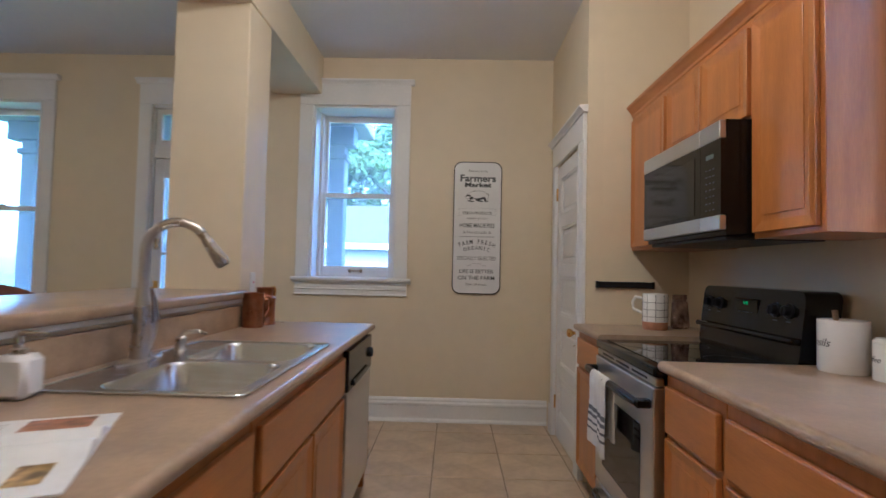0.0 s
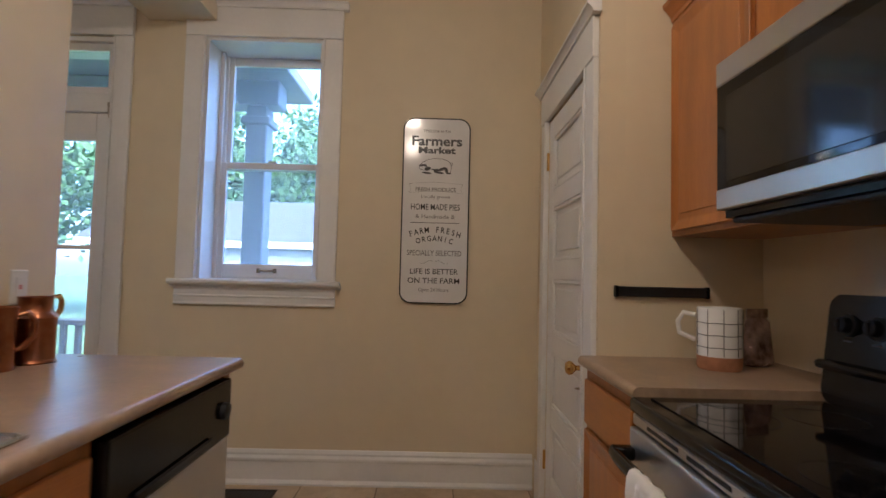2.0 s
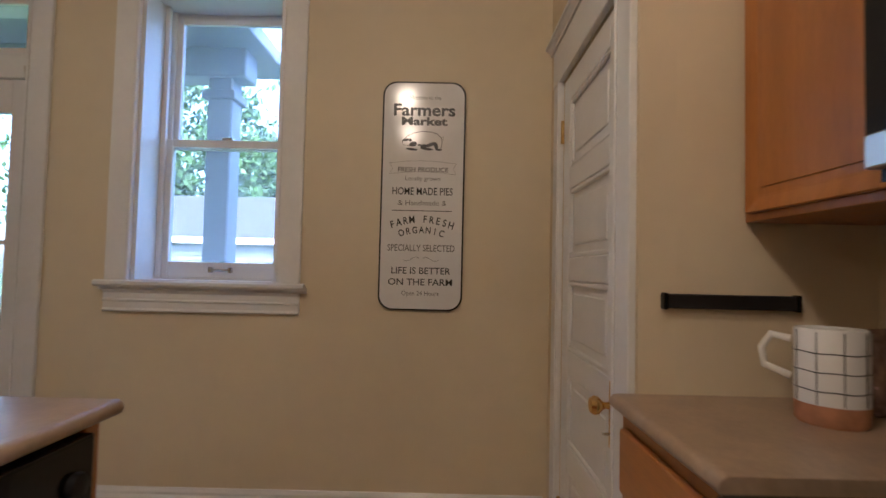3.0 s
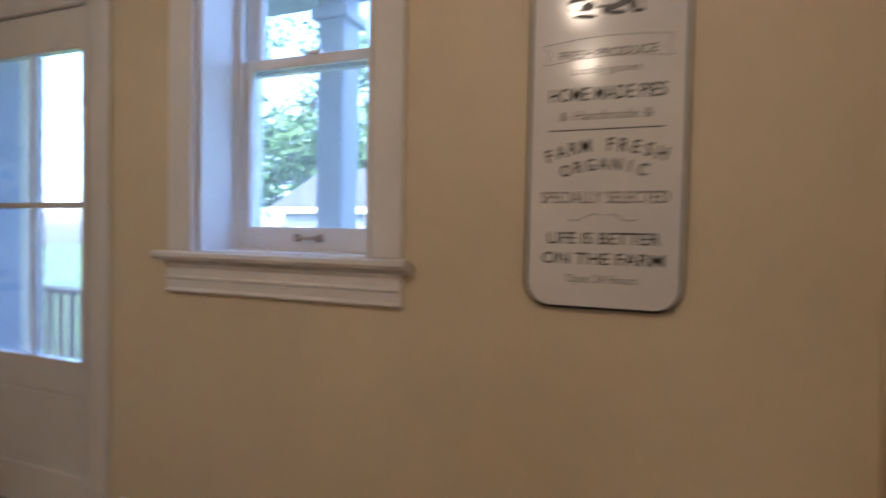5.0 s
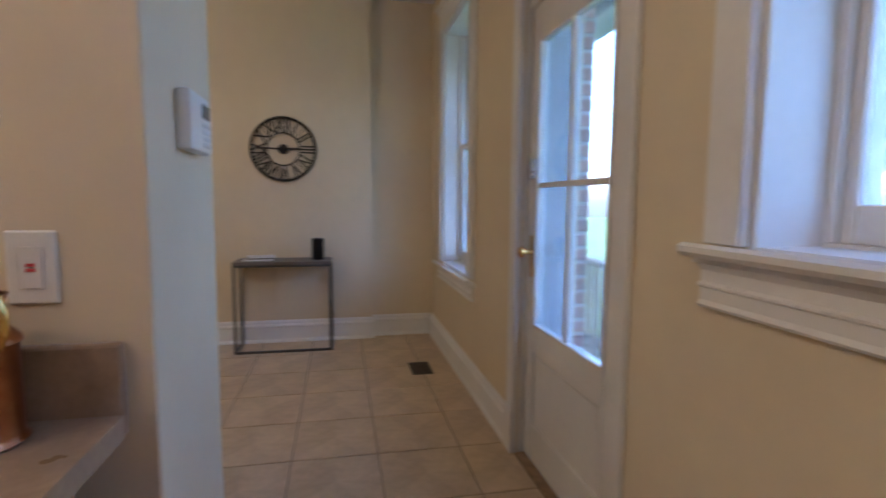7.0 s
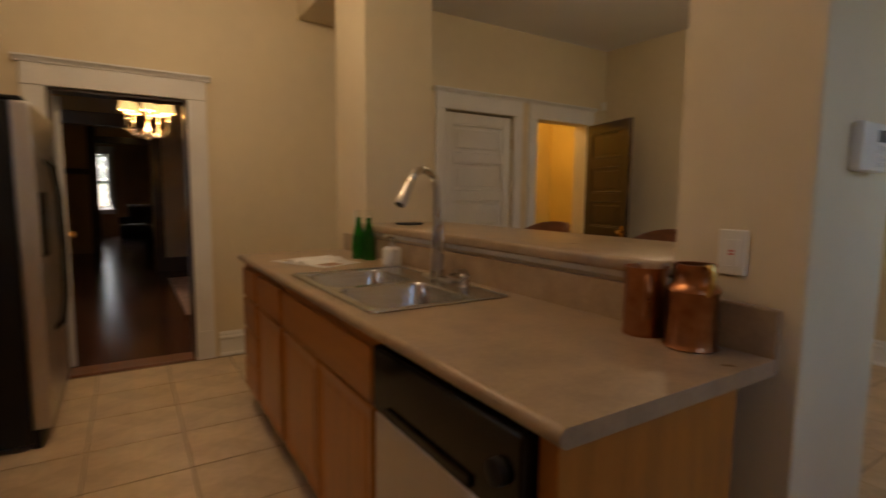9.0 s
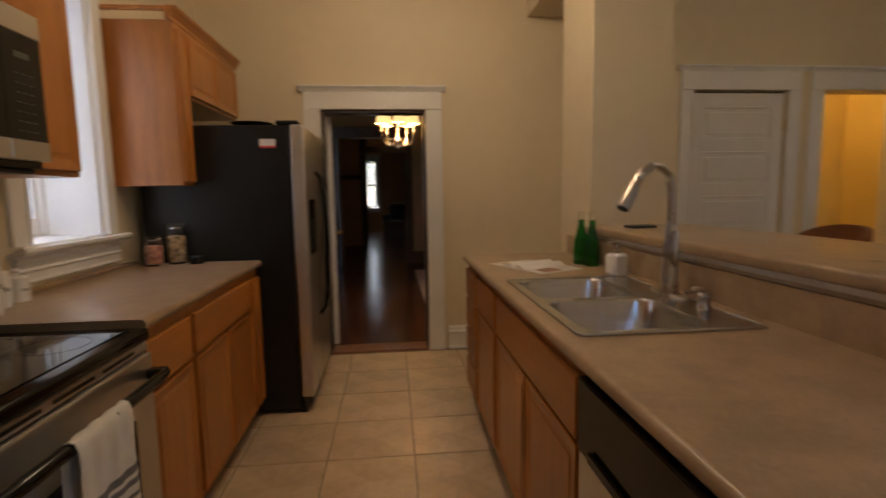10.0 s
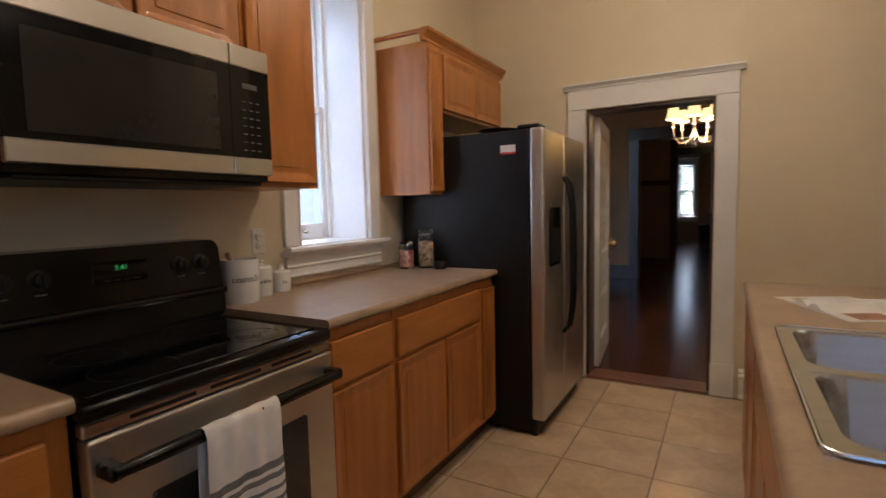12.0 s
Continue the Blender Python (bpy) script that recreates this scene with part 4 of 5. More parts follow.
def make_range():
    w, yn = 0.750, 3.436
    r = thing("stove", pose(1.69, yn, 0, 0, 0, -90), "stainless electric stove with black glass cooktop and backguard", "stove")
    dp = 0.69
    part("body", box(0.004, 0.035, 0.02, w - 0.004, dp - 0.02, 0.90), M["black"], r)
    top = box(0.001, -0.012, 0.905, w - 0.001, dp - 0.03, 0.945, 0.012, seg=3)
    part("cooktop_frame", top, M["black"], r, "glossy black cooktop frame", smooth=30)
    part("cooktop_glass", box(0.03, 0.035, 0.9455, w - 0.03, dp - 0.19, 0.9485, 0.001), M["black_g"], r, "black ceramic glass cooktop")
    for x, y, rad in ((0.2, 0.15, 0.10), (0.56, 0.15, 0.085), (0.2, 0.37, 0.085), (0.56, 0.37, 0.10)):
        b = bmesh.new()
        tube([(x + rad * math.cos(a * math.pi / 18), y + rad * math.sin(a * math.pi / 18), 0.9486) for a in range(36)], 0.0006, 4, b, closed=True)
        part("burner_ring", b, M["black_m"], r)
    part("front_trim", box(0.004, -0.002, 0.872, w - 0.004, 0.03, 0.903, 0.004), M["steel_h"], r)
    b = bmesh.new()
    for k in range(3):
        box(0.10 + 0.2 * k, -0.004, 0.884, 0.26 + 0.2 * k, -0.0021, 0.893, bm=b)
    part("vent_slot", b, M["black_m"], r)
    door = part("oven_door", box(0.006, -0.012, 0.26, w - 0.006, 0.034, 0.868, 0.006, seg=2), M["steel"], r, "brushed stainless oven door")
    part("door_window", rounded(0.13, 0.36, w - 0.13, 0.70, 0.012, -0.0145, -0.0122), M["oven_glass"], door, "dark oven window")
    hb = tube([(0.03, -0.062, 0.805), (0.10, -0.072, 0.81), (w / 2, -0.078, 0.812), (w - 0.10, -0.072, 0.81), (w - 0.03, -0.062, 0.805)], [0.014, 0.017, 0.018, 0.017, 0.014], 14)
    for x in (0.035, w - 0.035):
        box(x - 0.018, -0.07, 0.788, x + 0.018, -0.011, 0.822, 0.006, bm=hb)
    part("oven_handle", hb, M["black"], door, "glossy black handle bar", smooth=40)
    dr = part("drawer", box(0.006, -0.010, 0.06, w - 0.006, 0.034, 0.252, 0.006), M["steel"], r)
    part("drawer_handle", tube([(0.05, -0.02, 0.20), (0.12, -0.045, 0.215), (w / 2, -0.05, 0.218), (w - 0.12, -0.045, 0.215), (w - 0.05, -0.02, 0.20)], 0.014, 12), M["black"], dr, smooth=True)
    for x in (0.05, w - 0.05):
        part("foot", box(x - 0.02, 0.06, 0, x + 0.02, 0.10, 0.03), M["black_m"], r)
    # backguard: a leaning panel with rounded shoulders
    bg = rounded(0.003, 0.945, w - 0.003, 1.235, 0.04, 0.0, 0.135, 8)
    for v in bg.verts:
        v.co.y += dp - 0.18 + 0.10 * (v.co.z - 0.945) / 0.29 * 0.35
    g = part("backguard", bg, M["black"], r, "glossy black backguard with controls", smooth=30)
    part("ledge", box(0.006, dp - 0.20, 1.035, w - 0.006, dp - 0.02, 1.06, 0.010, seg=2), M["black"], g)

    def front(z):
        return dp - 0.18 + 0.10 * (z - 0.945) / 0.29 * 0.35
    for x in (0.075, 0.165, w - 0.165, w - 0.085):
        k = lathe([(0.030, 0), (0.029, 0.006), (0.021, 0.008), (0.019, 0.026), (0.012, 0.029)], 24, m=pose(x, front(1.155), 1.155, 90 - 7))
        box(x - 0.004, front(1.155) - 0.034, 1.138, x + 0.004, front(1.155) - 0.02, 1.172, 0.002, bm=k)
        part("knob", k, M["black_m"], g, smooth=40)
    part("display", box(0.30, front(1.15) - 0.004, 1.118, 0.47, front(1.15) + 0.01, 1.188, 0.003), M["black_g"], g)
    lettering("display_digits", "5:41", 0.022, M["green_led"], g, pose(0.385, front(1.165) - 0.006, 1.162, 90))
    for k in range(4):
        part("printed_mark", box(0.33 + 0.03 * k, front(1.13) - 0.0052, 1.128, 0.35 + 0.03 * k, front(1.13) - 0.004, 1.132), M["grey_print"], g)
    for x in (0.075, 0.165, w - 0.165, w - 0.085):
        part("printed_mark", box(x - 0.014, front(1.115) - 0.001, 1.112, x + 0.014, front(1.115) + 0.002, 1.117), M["grey_print"], g)
    # towel over the handle
    t = thing("dish_towel", pose(1.69, yn, 0, 0, 0, -90), "white cotton dish towel with grey stripes over oven handle", "towel")
    rows = [(-0.055, 0.56), (-0.057, 0.66), (-0.060, 0.76), (-0.062, 0.81), (-0.068, 0.828), (-0.080, 0.833), (-0.093, 0.828), (-0.100, 0.81), (-0.102, 0.78), (-0.100, 0.745), (-0.099, 0.71), (-0.100, 0.675), (-0.101, 0.655), (-0.102, 0.645), (-0.102, 0.63), (-0.102, 0.61), (-0.102, 0.60), (-0.102, 0.58), (-0.102, 0.57), (-0.102, 0.555), (-0.101, 0.51)]
    b = bmesh.new()
    nx = 22
    grid = []
    for j, (y, z) in enumerate(rows):
        s = max(0, j - 7) / 14
        ln = []
        for i in range(nx):
            u = i / (nx - 1)
            ln.append(b.verts.new((0.215 + 0.225 * u + 0.012 * s * (u - 0.5), y - 0.010 * s * math.sin(u * 9 + 0.5) - 0.003 * math.sin(u * 23), z - 0.018 * s * u)))
        grid.append(ln)
    for j in range(len(rows) - 1):
        for i in range(nx - 1):
            f = b.faces.new((grid[j][i], grid[j][i + 1], grid[j + 1][i + 1], grid[j + 1][i]))
            f.material_index = 1 if j in (11, 13, 15, 17) else 0
    bmesh.ops.recalc_face_normals(b, faces=b.faces[:])
    bmesh.ops.solidify(b, geom=b.faces[:], thickness=0.003)
    part("fabric", b, [M["cloth"], M["stripe"]], t, smooth=60)


make_range()


def make_microwave():
    w, yn = 0.745, 3.432
    m = thing("microwave", pose(1.92, yn, 0, 0, 0, -90), "stainless and black over-the-range microwave below wall cabinets", "microwave")
    part("case", box(0.002, 0.022, 1.437, w - 0.002, EX - 1.92 - 0.001, 1.872), M["black"], m)
    d = part("door", box(0.0, 0.0, 1.513, w - 0.155, 0.021, 1.80), M["black_g"], m, "black glass door")
    part("door_window", box(0.045, -0.002, 1.53, w - 0.20, -0.0003, 1.765, 0.001), M["oven_glass"], d)
    part("control_panel", box(w - 0.153, 0.0, 1.513, w, 0.021, 1.80), M["black_g"], m)
    for j in range(7):
        for i in range(3):
            part("key_mark", box(w - 0.112 + 0.027 * i, -0.0012, 1.535 + 0.026 * j, w - 0.097 + 0.027 * i, -0.0002, 1.539 + 0.026 * j), M["grey_print"], m)
    part("display", box(w - 0.108, -0.0012, 1.735, w - 0.05, -0.0002, 1.752), M["lcd"], m)
    for a, z0, z1 in (("top_band", 1.8005, 1.868), ("bottom_band", 1.457, 1.5125)):
        bb = box(0.0, -0.004, z0, w - 0.155, 0.021, z1, 0.003)
        box(w - 0.153, -0.004, z0, w, 0.021, z1, 0.003, bm=bb)
        part(a, bb, M["steel_h"], m, "brushed stainless band")
    part("underside_grille", box(0.02, 0.03, 1.422, w - 0.02, 0.40, 1.4365, 0.004), M["black_m"], m)


make_microwave()


def make_fridge():
    f = thing("refrigerator", pose(1.42, 1.25, 0, 0, 0, -90), "side-by-side refrigerator, black sides and stainless doors", "refrigerator")
    w = 0.90
    part("body", box(0.0, 0.085, 0.03, w, 0.93, 1.755, 0.006), M["black_m"], f, "textured black cabinet")
    for n, a, b in (("freezer_door", 0.0, 0.40), ("fridge_door", 0.408, w)):
        bb = box(a, 0.0, 0.10, b, 0.08, 1.76, 0.014, seg=3)
        d = part(n, bb, M["steel"], f, "brushed stainless door")
        hx = 0.372 if a == 0 else 0.436
        part("handle", tube([(hx, 0.0, 1.50), (hx, -0.035, 1.46), (hx, -0.055, 1.30), (hx, -0.06, 1.0), (hx, -0.055, 0.72), (hx, -0.035, 0.58), (hx, 0.0, 0.54)], 0.013, 12), M["black"], d, "curved black handle", smooth=True)
    p = part("dispenser", rounded(0.10, 0.98, 0.31, 1.32, 0.02, -0.006, 0.004), M["black"], f, "black water dispenser")
    part("recess", rounded(0.125, 1.0, 0.285, 1.20, 0.015, -0.008, -0.0065), M["black_m"], p)
    part("hinge_cover", box(0.02, 0.03, 1.7605, 0.14, 0.16, 1.785, 0.008), M["black_m"], f)
    part("toe_grille", box(0.01, 0.05, 0.0, w - 0.01, 0.084, 0.095, 0.005), M["black_m"], f)
    b = box(-0.0012, 0.16, 1.625, -0.0002, 0.25, 1.675)
    part("label", b, M["paper"], f, "white sticker with red stripe")
    part("label_stripe", box(-0.0022, 0.16, 1.625, -0.0013, 0.25, 1.636), M["red_label"], f)
    b = whole("black_bowl", lathe([(0.06, 0), (0.10, 0.012), (0.125, 0.03), (0.12, 0.03), (0.09, 0.014), (0.004, 0.012)], 32), M["black_m"], "shallow black bowl on top of the refrigerator", "bowl", pose(1.75, 1.08, 1.756), smooth=True)


make_fridge()

# ---- loose things in the kitchen ----
def make_sign():
    x0, x1, z0, z1 = 0.925, 1.337, 1.080, 2.212
    s = thing("wall_sign", pose(0, NY, 0), "tall white enamel market sign with black rim and lettering", "sign")
    part("rim", rounded(x0, z0, x1, z1, 0.07, -0.018, 0.0, 10), M["iron"], s, "black rolled rim", smooth=30)
    part("plate", rounded(x0 + 0.008, z0 + 0.008, x1 - 0.008, z1 - 0.008, 0.064, -0.0195, -0.0181, 10), M["sign"], s)
    cx, h = (x0 + x1) / 2, z1 - z0
    W = x1 - x0
    Y = -0.0197

    def line(words, v, size, width, material="ink", bold=0.0, name="lettering"):
        lettering(name, words, size, M[material], s, pose(cx, Y, z1 - v * h, 90), width=width * W, bold=bold)
    line("Welcome to the", 0.079, 0.030, 0.40, "grey_ink")
    line("Farmers", 0.150, 0.082, 0.74, bold=0.0022)
    line("Market", 0.192, 0.055, 0.55, bold=0.002)
    # a plain drawn pig: an outline, dark legs, snout and ear
    pz = z1 - 0.268 * h
    b = bmesh.new()
    back = [(-0.105, 0.000), (-0.098, 0.012), (-0.080, 0.030), (-0.050, 0.046), (-0.010, 0.054), (0.035, 0.052), (0.068, 0.042), (0.088, 0.022), (0.092, -0.002), (0.086, -0.030)]
    tube([(cx + dx, Y, pz + dz) for dx, dz in back], 0.0016, 5, b)
    tube([(cx + dx, Y, pz + dz) for dx, dz in ((-0.105, 0.0), (-0.100, -0.014), (-0.070, -0.020), (-0.040, -0.018))], 0.0016, 5, b)
    tube([(cx + dx, Y, pz + dz) for dx, dz in ((0.090, 0.010), (0.100, 0.020), (0.096, 0.030), (0.088, 0.026))], 0.0012, 5, b)
    part("pig_outline", b, M["ink"], s)
    for dx, dz, rx, rz, tl in ((-0.052, -0.010, 0.020, 0.012, 15), (-0.086, 0.010, 0.020, 0.006, 10), (-0.066, 0.010, 0.010, 0.007, -40), (-0.058, -0.036, 0.030, 0.006, -6),
                               (0.000, -0.022, 0.016, 0.012, 25), (0.034, -0.012, 0.030, 0.009, 22), (0.022, -0.034, 0.026, 0.006, -4), (0.062, -0.018, 0.010, 0.018, 12), (0.076, -0.036, 0.016, 0.005, 0), (-0.020, -0.014, 0.010, 0.004, 0)):
        bb = lathe([(1, 0), (1, 0.0006)], 20)
        bb.transform(pose(cx + dx, Y - 0.0004, pz + dz, 90) @ pose(0, 0, 0, 0, 0, tl) @ Matrix.Diagonal((rx, rz, 1, 1)))
        part("ink_patch", bb, M["ink"], s)
    line("FRESH PRODUCE", 0.398, 0.032, 0.60, "grey_ink", 0.0006)
    b = bmesh.new()
    for dz in (0.36, 0.408):
        tube([(cx + W * u, Y, z1 - dz * h + 0.012 * math.cos(u * 4)) for u in (-0.40, -0.2, 0, 0.2, 0.40)], 0.0009, 4, b)
    for sx in (-1, 1):
        tube([(cx + sx * W * 0.40, Y, z1 - 0.36 * h), (cx + sx * W * 0.36, Y, z1 - 0.385 * h), (cx + sx * W * 0.40, Y, z1 - 0.408 * h)], 0.0009, 4, b)
    part("ribbon_line", b, M["grey_ink"], s)
    line("Locally grown", 0.436, 0.030, 0.42, "grey_ink")
    line("HOME MADE PIES", 0.499, 0.052, 0.72, bold=0.0005)
    line("& Handmade &", 0.545, 0.036, 0.58, "grey_ink")
    part("rule", box(cx - 0.36 * W, Y - 0.0006, z1 - 0.570 * h, cx + 0.36 * W, Y, z1 - 0.567 * h), M["ink"], s)
    # two arched lines, letter by letter
    for words, v, size, span, rise in (("FARM FRESH", 0.632, 0.050, 0.68, 0.028), ("ORGANIC", 0.672, 0.046, 0.46, 0.016)):
        n = len(words)
        for i, ch in enumerate(words):
            u = (i - (n - 1) / 2) / ((n - 1) / 2)
            if ch != " ":
                lettering("letter", ch, size, M["ink"], s, pose(cx + u * span * W / 2, Y, z1 - v * h + rise * (0.5 - u * u), 90) @ pose(0, 0, 0, 0, 0, -u * 16), bold=0.0008, stretch=0.8)
    line("SPECIALLY SELECTED", 0.744, 0.046, 0.80, "grey_ink", 0.0004)
    b = bmesh.new()
    for sx in (-1, 1):
        tube([(cx + sx * W * u, Y, z1 - 0.778 * h + 0.010 * math.sin(u * 28)) for u in (0.02, 0.06, 0.10, 0.14, 0.18, 0.21)], 0.0012, 5, b)
    part("flourish", b, M["grey_ink"], s)
    line("LIFE IS BETTER", 0.842, 0.046, 0.70, bold=0.0004)
    line("ON THE FARM", 0.891, 0.046, 0.76, bold=0.0004)
    line("Open 24 Hours", 0.935, 0.032, 0.44, "grey_ink")


make_sign()


def jug(name, x, y, turn, prof, label, handle):
    j = thing(name, pose(x, y, ZI, 0, 0, turn), label, "jug")
    part("body", lathe([(r * 0.93, z * 0.95) for r, z in prof], 40), M["copper"], j, smooth=True)
    part("handle", tube([(p * 0.93, q, z * 0.95) for p, q, z in handle], [0.007] + [0.009] * (len(handle) - 2) + [0.007], 10), M["brass"] if "brass" in label else M["copper"], j, smooth=True)
    return j


jug("copper_jug", -0.164, 3.575, 40, [(0.060, 0), (0.062, 0.004), (0.060, 0.02), (0.059, 0.12), (0.060, 0.185), (0.064, 0.198), (0.061, 0.198), (0.057, 0.18), (0.055, 0.01), (0.004, 0.008)],
    "straight copper jug with loop handle", [(0.058, 0, 0.17), (0.085, 0, 0.178), (0.105, 0, 0.15), (0.10, 0, 0.10), (0.075, 0, 0.065), (0.058, 0, 0.06)])
jug("copper_can", -0.155, 3.72, 62, [(0.066, 0), (0.070, 0.004), (0.066, 0.010), (0.064, 0.016), (0.064, 0.148), (0.068, 0.153), (0.066, 0.160), (0.056, 0.170), (0.051, 0.176), (0.050, 0.216), (0.054, 0.224), (0.049, 0.224), (0.046, 0.176), (0.060, 0.145), (0.060, 0.012), (0.004, 0.01)],
    "shouldered copper milk can with brass handle", [(0.050, 0, 0.220), (0.072, 0, 0.224), (0.080, 0, 0.205), (0.078, 0, 0.175), (0.066, 0, 0.150)])


def bottle(x, y, turn):
    b = thing("green_bottle", pose(x, y, ZI, 0, 0, turn), "green glass water bottle with clear cap on the island", "bottle", "green bottles")
    part("glass", lathe([(0.036, 0), (0.041, 0.006), (0.042, 0.07), (0.038, 0.12), (0.026, 0.175), (0.0165, 0.215), (0.0150, 0.245), (0.0130, 0.245), (0.0140, 0.215), (0.023, 0.175), (0.035, 0.12), (0.039, 0.07), (0.038, 0.01), (0.003, 0.008)], 28), M["bottle"], b, smooth=True)
    part("cap", lathe([(0.0175, 0.240), (0.0175, 0.285), (0.015, 0.288)], 20), M["jar"], b, "clear plastic cap", smooth=True)


bottle(-0.150, 1.725, 0)
bottle(-0.122, 1.640, 30)

whole("bar_tray", box(-0.07, -0.05, 0, 0.07, 0.05, 0.012, 0.005, seg=2), M["black_m"], "small flat black tray on the bar top", "tray", pose(-0.42, 1.72, 1.1455))

sd = thing("soap_dispenser", pose(-0.14, 2.05, ZI, 0, 0, 10), "white marble soap dispenser with nickel pump", "soap dispenser")
part("body", box(-0.042, -0.042, 0, 0.042, 0.042, 0.108, 0.014, seg=1), M["marble"], sd, smooth=40)
part("pump", tube([(0, 0, 0.106), (0, 0, 0.150), (0.004, 0, 0.160), (0.06, 0, 0.158)], [0.012, 0.009, 0.008, 0.004], 12), M["nickel"], sd, smooth=True)
part("collar", lathe([(0.018, 0.107), (0.018, 0.120), (0.014, 0.123)], 20), M["nickel"], sd)


def make_magazine():
    m = thing("magazine", pose(0.155, 1.69, ZI, 0, 0, -66), "open glossy food magazine lying on the island worktop", "magazine")
    for side, n in ((-1, 16), (1, 16)):
        b = bmesh.new()
        rows = []
        for i in range(n + 1):
            u = i / n
            z = 0.003 + 0.020 * math.exp(-((u - 0.16) / 0.16) ** 2) * (1 - math.exp(-u * 22)) + 0.004 * (1 - u)
            x = side * (0.002 + 0.215 * u)
            rows.append([b.verts.new((x, yy, z)) for yy in (-0.14, 0.14)] + [b.verts.new((x, yy, 0.0)) for yy in (0.14, -0.14)])
        for p, q in zip(rows, rows[1:]):
            for k in range(4):
                b.faces.new((p[k], p[(k + 1) % 4], q[(k + 1) % 4], q[k]))
        b.faces.new(rows[0]), b.faces.new(rows[-1][::-1])
        bmesh.ops.recalc_face_normals(b, faces=b.faces[:])
        pg = part("page_block", b, M["paper"], m, smooth=40)

        def zz(u):
            return 0.0036 + 0.020 * math.exp(-((u - 0.16) / 0.16) ** 2) * (1 - math.exp(-u * 22)) + 0.004 * (1 - u)

        def patch(name, u0, u1, y0, y1, material):
            b2 = bmesh.new()
            prev = None
            for k in range(7):
                u = u0 + (u1 - u0) * k / 6
                cur = [b2.verts.new((side * (0.002 + 0.215 * u), y0, zz(u))), b2.verts.new((side * (0.002 + 0.215 * u), y1, zz(u)))]
                if prev:
                    b2.faces.new((prev[0], cur[0], cur[1], prev[1]))
                prev = cur
            part(name, b2, material, pg)
        if side < 0:
            patch("photo", 0.50, 0.92, -0.02, 0.10, M["photo"])
        else:
            patch("photo", 0.42, 0.80, 0.05, 0.10, M["photo2"])
        for k in range(9):
            patch("text_line", 0.2, 0.88 if k % 3 else 0.7, -0.12 + 0.008 * k, -0.1175 + 0.008 * k, M["clock_face"])


make_magazine()


def canister(x, y, r, h, words, lidded, label):
    c = thing("canister", pose(x, y, ZE), label, "canister", "kitchen canisters")
    part("pot", lathe([(r * 0.96, 0), (r, 0.005), (r, h), (r - 0.006, h + 0.002), (r - 0.008, h - 0.004), (r - 0.008, 0.012), (0.003, 0.01)], 40), M["ceramic"], c, smooth=True)
    if lidded:
        part("lid", lathe([(r * 0.98, h + 0.001), (r * 0.98, h + 0.008), (r * 0.80, h + 0.017), (0.014, h + 0.020), (0.011, h + 0.027), (0.016, h + 0.036), (0.010, h + 0.043), (0.002, h + 0.044)], 36), M["ceramic"], c, smooth=True)
    # words wrapped round the side that faces the room
    cu = bpy.data.curves.new("words", "FONT")
    cu.body, cu.size, cu.align_x, cu.shear, cu.extrude, cu.resolution_u = words, r * 0.52, "CENTER", 0.35, 0.0002, 3
    tmp = new("words", cu)
    bpy.context.view_layer.update()
    me = bpy.data.meshes.new_from_object(tmp.evaluated_get(bpy.context.evaluated_depsgraph_get()))
    bpy.data.objects.remove(tmp)
    bm = bmesh.new()
    bm.from_mesh(me)
    bpy.data.meshes.remove(me)
    for v in bm.verts:
        a = radians(158) + v.co.x / r
        rr = r + 0.0004 + v.co.z
        v.co = (rr * math.cos(a), rr * math.sin(a), h * 0.50 + v.co.y)
    part("lettering", bm, M["ink"], c)
    return c


c = canister(2.27, 2.565, 0.074, 0.175, "utensils", False, "large white ceramic utensil canister with script lettering")
sp = whole("wooden_spoon", tube([(0, 0, 0.02), (0.01, 0.03, 0.15), (0.014, 0.045, 0.205)], [0.006, 0.007, 0.010], 10), M["deck"], "wooden spoon standing in the utensil canister", "spoon", pose(2.265, 2.57, ZE), smooth=True)
canister(2.315, 2.425, 0.050, 0.115, "coffee", True, "white ceramic coffee canister with lid and script lettering")
canister(2.325, 2.30, 0.042, 0.080, "tea", True, "small white ceramic tea canister with lid and lettering")


def jar(x, y, r, h, fill, label):
    j = thing("glass_jar", pose(x, y, ZE), label, "jar", "glass jars")
    part("glass", lathe([(r * 0.9, 0), (r, 0.012), (r, h * 0.72), (r * 0.80, h * 0.84), (r * 0.80, h * 0.9), (r * 0.76, h * 0.9), (r * 0.76, h * 0.83), (r - 0.003, h * 0.71), (r - 0.003, 0.012), (0.003, 0.008)], 32), M["jar"], j, smooth=True)
    part("lid", lathe([(r * 0.84, h * 0.90), (r * 0.86, h * 0.94), (r * 0.7, h), (0.002, h)], 32), M["jar"], j, smooth=True)
    part("clasp", tube([(r * 0.84 * math.cos(a * math.pi / 12), r * 0.84 * math.sin(a * math.pi / 12), h * 0.87) for a in range(24)], 0.002, 6, closed=True), M["chrome"], j)
    b = lathe([(r * 0.85, 0.012), (r - 0.005, 0.02), (r - 0.005, h * 0.66), (0.002, h * 0.70)], 24)
    for v in b.verts:
        v.co.z += 0.004 * math.sin(v.co.x * 300) * math.cos(v.co.y * 260)
    part("contents", b, fill, j)


